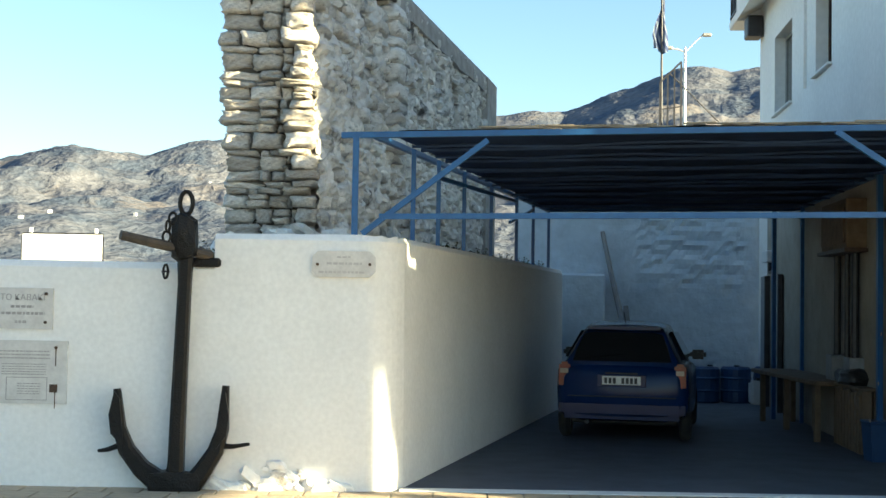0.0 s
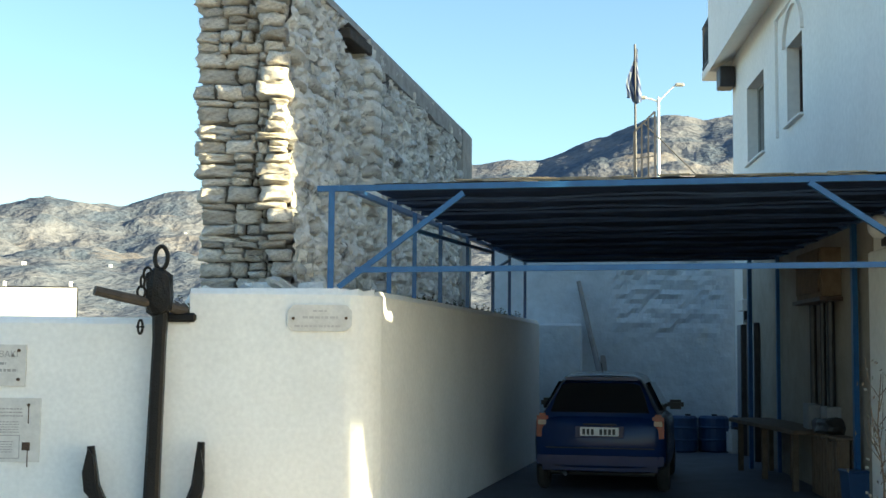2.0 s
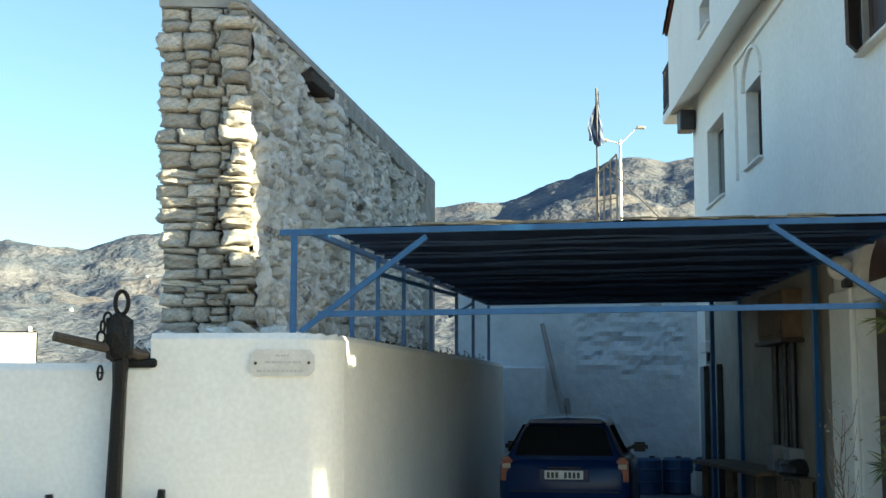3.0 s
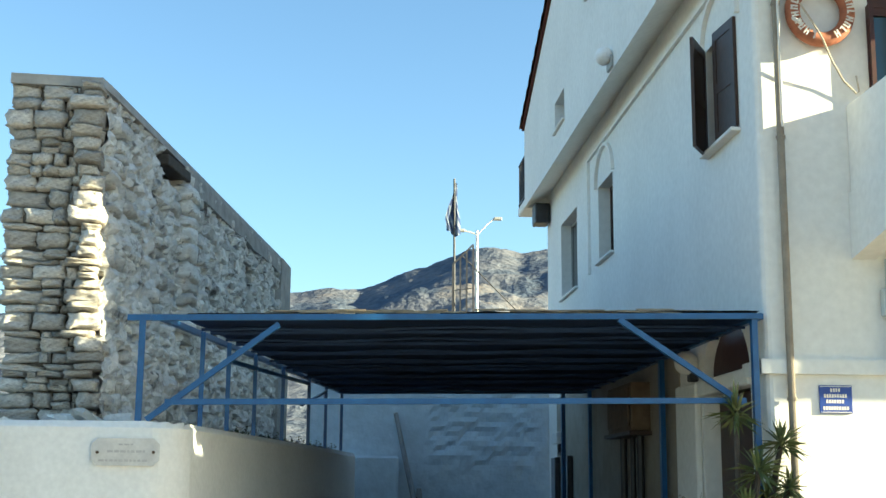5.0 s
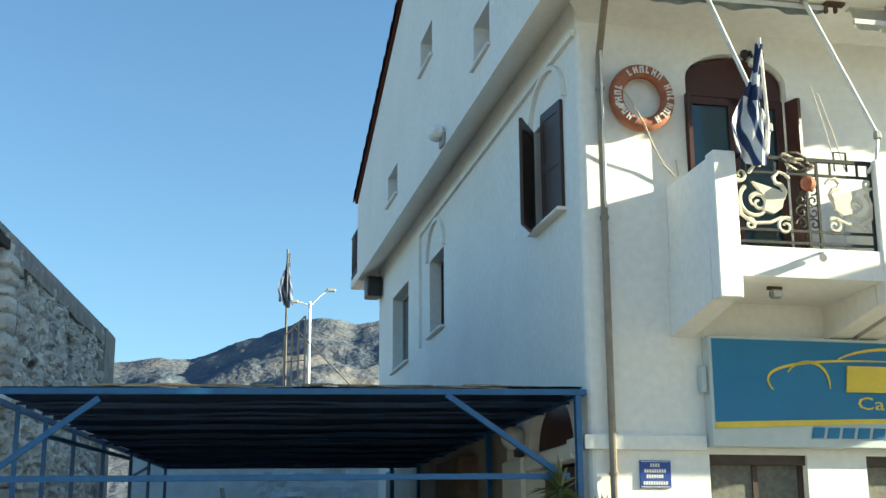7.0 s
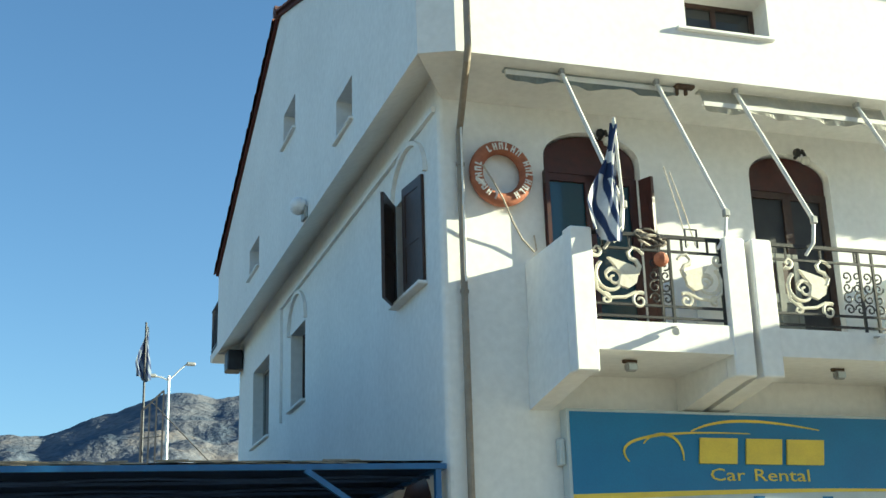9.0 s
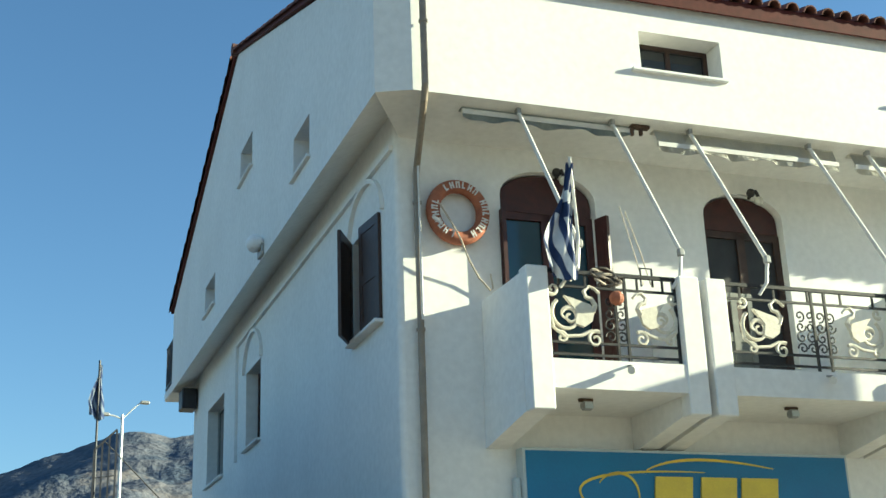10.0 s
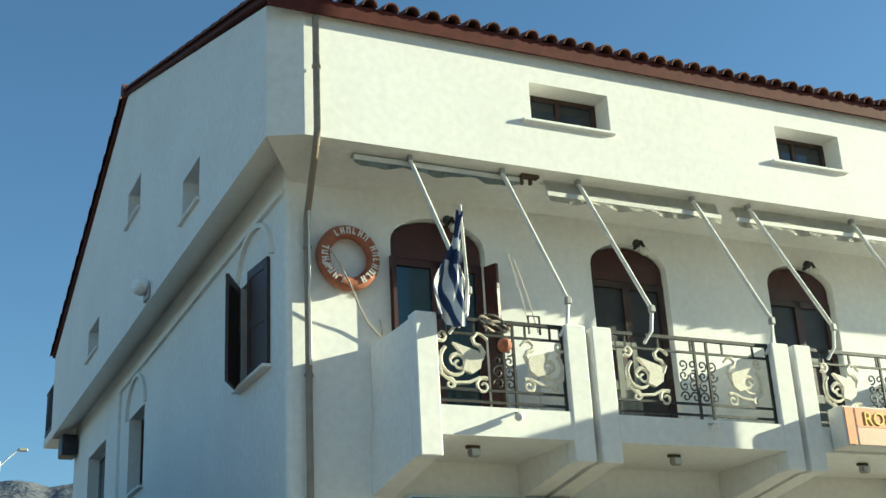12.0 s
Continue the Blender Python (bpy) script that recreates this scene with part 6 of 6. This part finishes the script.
part("underside", bbox(-0.66, 0.66, 0.4, 3.4, 0.20, 0.32, 0.02), BLACKPL, car)
pl = part("number_plate", bbox(-0.235, 0.235, -0.05, -0.032, 0.715, 0.82, 0.004), PLATE, car)
for k in range(8):
    x = -0.205 + k * 0.052
    if k == 3:
        continue
    part("bar", bbox(x, x + 0.034, -0.054, -0.0505, 0.73, 0.80), DARKBAR, pl)
part("plate_recess", bbox(-0.30, 0.30, -0.031, 0.03, 0.69, 0.84, 0.006), CARPAINT, car)
part("boot_handle", bbox(-0.2, 0.2, -0.04, 0.02, 0.845, 0.865, 0.005), BLACKPL, car)
bm = bmesh.new()
bar(bm, (0.0, 0.06, 0.99), (-0.32, 0.10, 1.06), 0.012)
part("wiper", bm, BLACKPL, car)
bm = bmesh.new()
tube(bm, [(0.0, 0.62, 1.42), (-0.02, 0.50, 1.60)], 0.006, 5)
part("aerial", bm, BLACKPL, car)
bm = bmesh.new()
tube(bm, [(-0.42, 0.0, 0.25), (-0.42, 0.3, 0.25)], 0.028, 8)
part("exhaust", bm, DARKMETAL, car)

# ---- clutter in the car port ----
oar = thing("oar", pose(3.30, 23.2, 0.0), "long grey weathered oar leaning on the back wall", "oar")
bm = bmesh.new()
tube(bm, [(0.05, -0.3, 1.2), (-0.12, 0.05, 2.1), (-0.32, 0.16, 3.06)], 0.06, 8, 0.04)
part("shaft", bm, GREYBOX, oar)
bm = bmesh.new()
prism(bm, [(0.10, 0.0), (0.26, 0.02), (0.17, 1.2), (0.10, 1.7), (0.02, 1.7), (0.0, 1.2)], -0.32, -0.28, "y")
part("blade", bm, GREYBOX, oar)

drum0 = thing("drum", pose(4.75, 22.7, 0), "dark blue plastic drum against the back wall", "drum", "plastic drums")
bm = bmesh.new()
prof = [(0.24, 0), (0.27, 0.03), (0.27, 0.2), (0.285, 0.22), (0.27, 0.24), (0.27, 0.42), (0.285, 0.44), (0.27, 0.46), (0.27, 0.6), (0.23, 0.64), (0.0, 0.64)]
rings = [[bm.verts.new((r * math.cos(2 * math.pi * k / 18), r * math.sin(2 * math.pi * k / 18), z)) for k in range(18)] for r, z in prof[:-1]]
for p, q in zip(rings, rings[1:]):
    for k in range(18):
        bm.faces.new((p[k], p[(k + 1) % 18], q[(k + 1) % 18], q[k]))
bm.faces.new(rings[-1])
part("shell", bm, DRUM, drum0)
bm = bmesh.new()
tube(bm, [(0.1, 0, 0.64), (0.1, 0, 0.67)], 0.05, 10)
part("cap", bm, BLACKPL, drum0)
for x, y in ((4.15, 22.8), (5.32, 22.75), (5.95, 22.9)):
    copy_thing(drum0, pose(x, y, 0, 0, 0, x * 50))
jar = thing("white_can", pose(5.62, 22.3, 0), "off-white plastic can among the drums", "can")
part("shell", bbox(-0.16, 0.16, -0.12, 0.12, 0, 0.42, 0.04, 2), PLATE, jar)
part("cap", bbox(-0.04, 0.04, -0.04, 0.04, 0.42, 0.47, 0.01), BLACKPL, jar)

bench = thing("workbench", pose(0, 0, 0), "rough timber workbench along the house wall", "table")
part("top", bbox(4.72, 5.36, 15.9, 19.2, 0.72, 0.78, 0.01), WOODT, bench)
for x, y in ((4.8, 16.1), (5.25, 16.1), (4.85, 17.7), (5.25, 17.7), (4.85, 19.0), (5.3, 19.0)):
    part("leg", bbox(x - 0.035, x + 0.035, y - 0.035, y + 0.035, 0, 0.72), WOODT, bench)
pal = thing("slatted_crate", pose(4.86, 14.6, 0, 0, 0, -5), "large slatted timber crate beside the bench", "crate")
for k in range(9):
    part("slat", bbox(-0.02, 0.0, 0.02 + k * 0.15, 0.13 + k * 0.15, 0.02, 0.74 - 0.02 * (k % 3), 0.004), WOODT, pal)
for k in range(3):
    part("slat", bbox(0.0 + k * 0.15, 0.12 + k * 0.15, -0.0, 0.018, 0.02, 0.74, 0.004), WOODT, pal)
for z in (0.08, 0.62):
    part("rail", bbox(0.0, 0.025, 0.02, 1.35, z, z + 0.08), WOODT, pal)
part("lid", bbox(-0.03, 0.42, 0.0, 1.38, 0.74, 0.775, 0.006), WOODT, pal)
sack = thing("dark_sack", pose(5.02, 15.3, 0.775), "dark crumpled sack on the crate", "sack")
b = blob(77, 4, 0.35)
b.transform(Matrix.Translation((0, 0, 0.09)) @ Matrix.Diagonal((0.34, 0.5, 0.2, 1)))
part("cloth", b, BLACKPL, sack)
bin_ = thing("blue_bin", pose(4.93, 14.15, 0), "blue plastic bin beside the crate", "bin")
bm = bmesh.new()
prism(bm, [(-0.14, 0), (0.14, 0), (0.17, 0.42), (-0.17, 0.42)], -0.15, 0.15, "y")
part("shell", bm, DRUM, bin_)
part("rim", bbox(-0.185, 0.185, -0.17, 0.17, 0.42, 0.45, 0.01), DRUM, bin_)

# meter cabinet and conduits on the gable wall
cab = thing("meter_cabinet", HM @ pose(0, 0, 0), "brown wooden meter cabinet with conduits below", "cabinet")
part("body", bbox(-0.26, -0.002, 4.35, 5.75, 2.42, 3.02, 0.012), WOODT, cab)
part("door", bbox(-0.285, -0.262, 4.42, 5.68, 2.48, 2.96, 0.008), WOODT, cab)
part("shelf", bbox(-0.30, -0.002, 4.28, 5.85, 2.37, 2.418, 0.005), WOODB, cab)
for v, r in ((4.62, 0.045), (5.05, 0.035), (5.6, 0.045)):
    bm = bmesh.new()
    tube(bm, [(-0.09, v, 2.37), (-0.09, v, 1.05)], r, 8)
    part("conduit", bm, DARKMETAL, cab)
for v in (4.62, 5.6):
    part("junction_box", bbox(-0.2, -0.01, v - 0.16, v + 0.16, 0.78, 1.10, 0.01), GREYBOX, cab)
for v, w in ((10.1, 0.5), (11.4, 0.55)):
    pn = thing("upright_panel", HM @ pose(0, v, 0), "tall grey metal panel standing against the wall", "panel", "grey panels")
    part("sheet", bbox(-0.09, -0.03, -w / 2, w / 2, 0, 2.25, 0.008), GREYBOX, pn)
    part("edge", bbox(-0.12, -0.03, -w / 2 - 0.05, -w / 2 - 0.003, 0, 2.25, 0.006), DARKMETAL, pn)
jb = thing("junction_box", HM @ pose(-0.02, 10.9, 2.55), "white electrical box with a bent conduit", "box")
part("case", bbox(-0.14, 0.0, -0.25, 0.25, -0.08, 0.12, 0.015), PLATE, jb)
bm = bmesh.new()
tube(bm, [(-0.07, -0.15, -0.08), (-0.07, -0.15, -0.25), (-0.07, -0.55, -0.25), (-0.07, -0.55, 0.1)], 0.03, 8)
part("conduit", bm, DARKMETAL, jb)
globe = thing("door_globe", HM @ pose(-0.12, 2.25, 3.05), "round white globe lamp beside the side door", "lamp")
bm = bmesh.new()
bmesh.ops.create_uvsphere(bm, u_segments=16, v_segments=10, radius=0.13)
part("globe", bm, PLATE, globe)
part("base", bbox(0.02, 0.115, -0.06, 0.06, -0.2, -0.08, 0.01), DARKMETAL, globe)

# ---- plants by the house corner ----
yucca = thing("yucca", pose(4.36, 10.62, 0), "tall many-headed yucca in a clay pot", "plant")
bm = bmesh.new()
prof = [(0.17, 0), (0.2, 0.1), (0.25, 0.42), (0.28, 0.44), (0.28, 0.5), (0.24, 0.5), (0.22, 0.44)]
rings = [[bm.verts.new((r * math.cos(2 * math.pi * k / 20), r * math.sin(2 * math.pi * k / 20), z)) for k in range(20)] for r, z in prof]
for p, q in zip(rings, rings[1:]):
    for k in range(20):
        bm.faces.new((p[k], p[(k + 1) % 20], q[(k + 1) % 20], q[k]))
bm.faces.new(rings[-1])
part("pot", bm, CLAY, yucca)
rnd = random.Random(14)
HEADS = [(0.0, 0.0, 2.39, 0.32), (0.40, -0.02, 2.12, 0.33), (0.14, -0.12, 1.90, 0.34), (0.30, 0.05, 1.66, 0.33), (0.04, -0.10, 1.55, 0.34), (0.42, -0.1, 1.75, 0.26), (0.18, 0.0, 1.28, 0.34), (-0.06, 0.0, 1.15, 0.3), (0.36, 0.0, 1.05, 0.3)]
for hx, hy, hz, L in HEADS:
    bm = bmesh.new()
    tube(bm, [(0.1 * hx, 0, 0.45), (hx * 0.4, hy * 0.3, hz * 0.5), (hx, hy, hz)], 0.04, 7, 0.025)
    part("stem", bm, BARK, yucca)
    bm = bmesh.new()
    for k in range(58):
        el = radians(rnd.uniform(-38, 85))
        az = rnd.uniform(0, 2 * math.pi)
        d = Vector((math.cos(az) * math.cos(el), math.sin(az) * math.cos(el), math.sin(el)))
        sidev = d.cross(Vector((0, 0, 1))).normalized()
        l = L * rnd.uniform(0.62, 0.98)
        c = Vector((hx, hy, hz + rnd.uniform(-0.06, 0.03)))
        droop = Vector((0, 0, -0.05 * l * (1 + math.cos(el))))
        wd = 0.015
        v = [bm.verts.new(c - sidev * wd * 0.8), bm.verts.new(c + sidev * wd * 0.8), bm.verts.new(c + d * l * 0.5 + sidev * wd + droop * 0.4), bm.verts.new(c + d * l + droop * 2), bm.verts.new(c + d * l * 0.5 - sidev * wd + droop * 0.4)]
        bm.faces.new(v)
    part("leaf_head", bm, LEAF, yucca, "rosette of stiff pointed leaves")
twig = thing("dry_sapling", pose(4.02, 11.0, 0), "thin leafless sapling in the car port mouth", "plant")
bm = bmesh.new()
tube(bm, [(0, 0, 0), (0.03, 0, 0.6), (-0.02, 0, 1.1), (0.02, 0, 1.55)], 0.012, 5, 0.004)
rnd = random.Random(2)
for k in range(16):
    z0 = rnd.uniform(0.35, 1.4)
    a = rnd.uniform(0, 6.28)
    tube(bm, [(0, 0, z0), (0.10 * math.cos(a), 0.10 * math.sin(a), z0 + 0.13), (0.14 * math.cos(a), 0.14 * math.sin(a), z0 + 0.34)], 0.005, 4, 0.002)
part("stems", bm, WOODT, twig)
bm = bmesh.new()
for k in range(60):
    c = Vector((rnd.gauss(0, 0.09), rnd.gauss(0, 0.09), rnd.uniform(0.5, 1.7)))
    d = Vector((rnd.gauss(0, 1), rnd.gauss(0, 1), rnd.gauss(0, 1))).normalized() * 0.04
    e = d.orthogonal() * 0.35
    bm.faces.new([bm.verts.new(c), bm.verts.new(c + d * 0.5 + e), bm.verts.new(c + d), bm.verts.new(c + d * 0.5 - e)])
tagged(part("leaves", bm, REEDTOP, twig), kind="stuff")

# ---- far things behind the canopy ----
lampp = thing("street_lamp", pose(10.55, 55, 0), "pale galvanised two-armed street lamp", "street lamp")
bm = bmesh.new()
tube(bm, [(0, 0, 0), (0, 0, 13.1)], 0.10, 8, 0.06)
part("pole", bm, GALV, lampp)
for s, L, up in ((1, 0.75, 0.55), (-1, 0.55, -0.05)):
    bm = bmesh.new()
    tube(bm, [(0, 0, 12.9), (s * L * 0.6, 0, 13.05 + up * 0.6), (s * L, 0, 13.1 + up)], 0.035, 6)
    part("arm", bm, GALV, lampp)
    part("lantern", bbox(min(s * L, s * (L + 0.4)), max(s * L, s * (L + 0.4)), -0.1, 0.1, 13.05 + up, 13.2 + up, 0.04), GREYFRAME, lampp)
pole = thing("flagpole", pose(6.97, 40, 0), "tall dark flagpole with a limp striped flag", "flagpole")
bm = bmesh.new()
tube(bm, [(0, 0, 0), (-0.05, 0, 11.7)], 0.05, 8, 0.035)
part("pole", bm, DARKMETAL, pole)
bl, wh = draped(0.05, 0.50, 1.75, 9, 0.06, 30, 40, seed=1.0, lean=0.16)
for b in (bl, wh):
    b.transform(Matrix.Translation((0.02, 0, 11.6)))
part("cloth", bl, FLAGBLUE, pole)
part("cloth", wh, FLAGDIM, pole)
fr = thing("steel_frame", pose(6.8, 39.5, 0), "dark steel lattice frame with a stay wire", "frame")
for x, z in ((0.0, 8.75), (0.24, 9.0), (0.45, 9.2), (0.66, 9.42)):
    rod("upright", (x, 0, 0), (x, 0, z), 0.05, fr, DARKMETAL)
rod("top_rail", (0.0, 0, 8.75), (0.66, 0, 9.42), 0.06, fr, DARKMETAL)
rod("rail", (0.0, 0, 7.9), (0.66, 0, 8.0), 0.03, fr, DARKMETAL)
bm = bmesh.new()
tube(bm, [(0.3, 0, 9.05), (2.1, 0, 7.3), (9, 0, 0.5)], 0.02, 5)
part("stay_wire", bm, DARKMETAL, fr)

# ---- paving stones along the wall foot, last ----
rnd = random.Random(6)
SLABS = []
for k in range(5):
    SLABS.append(mesh_of("paving_stone", bbox(-0.5, 0.5, -0.5, 0.5, 0, 1, 0.03), PAVING))
for row in range(4):
    x = -4.6
    y = 11.0 - row * 0.33
    while x < 5.2:
        w = rnd.uniform(0.25, 0.5)
        ob = new("paving_stone", rnd.choice(SLABS))
        ob.parent = pavement
        ob.matrix_local = pose(x + w / 2, y, 0.0, 0, 0, rnd.uniform(-2, 2)) @ Matrix.Diagonal((w - 0.02, 0.31, 0.012 + rnd.uniform(0, 0.006), 1))
        x += w
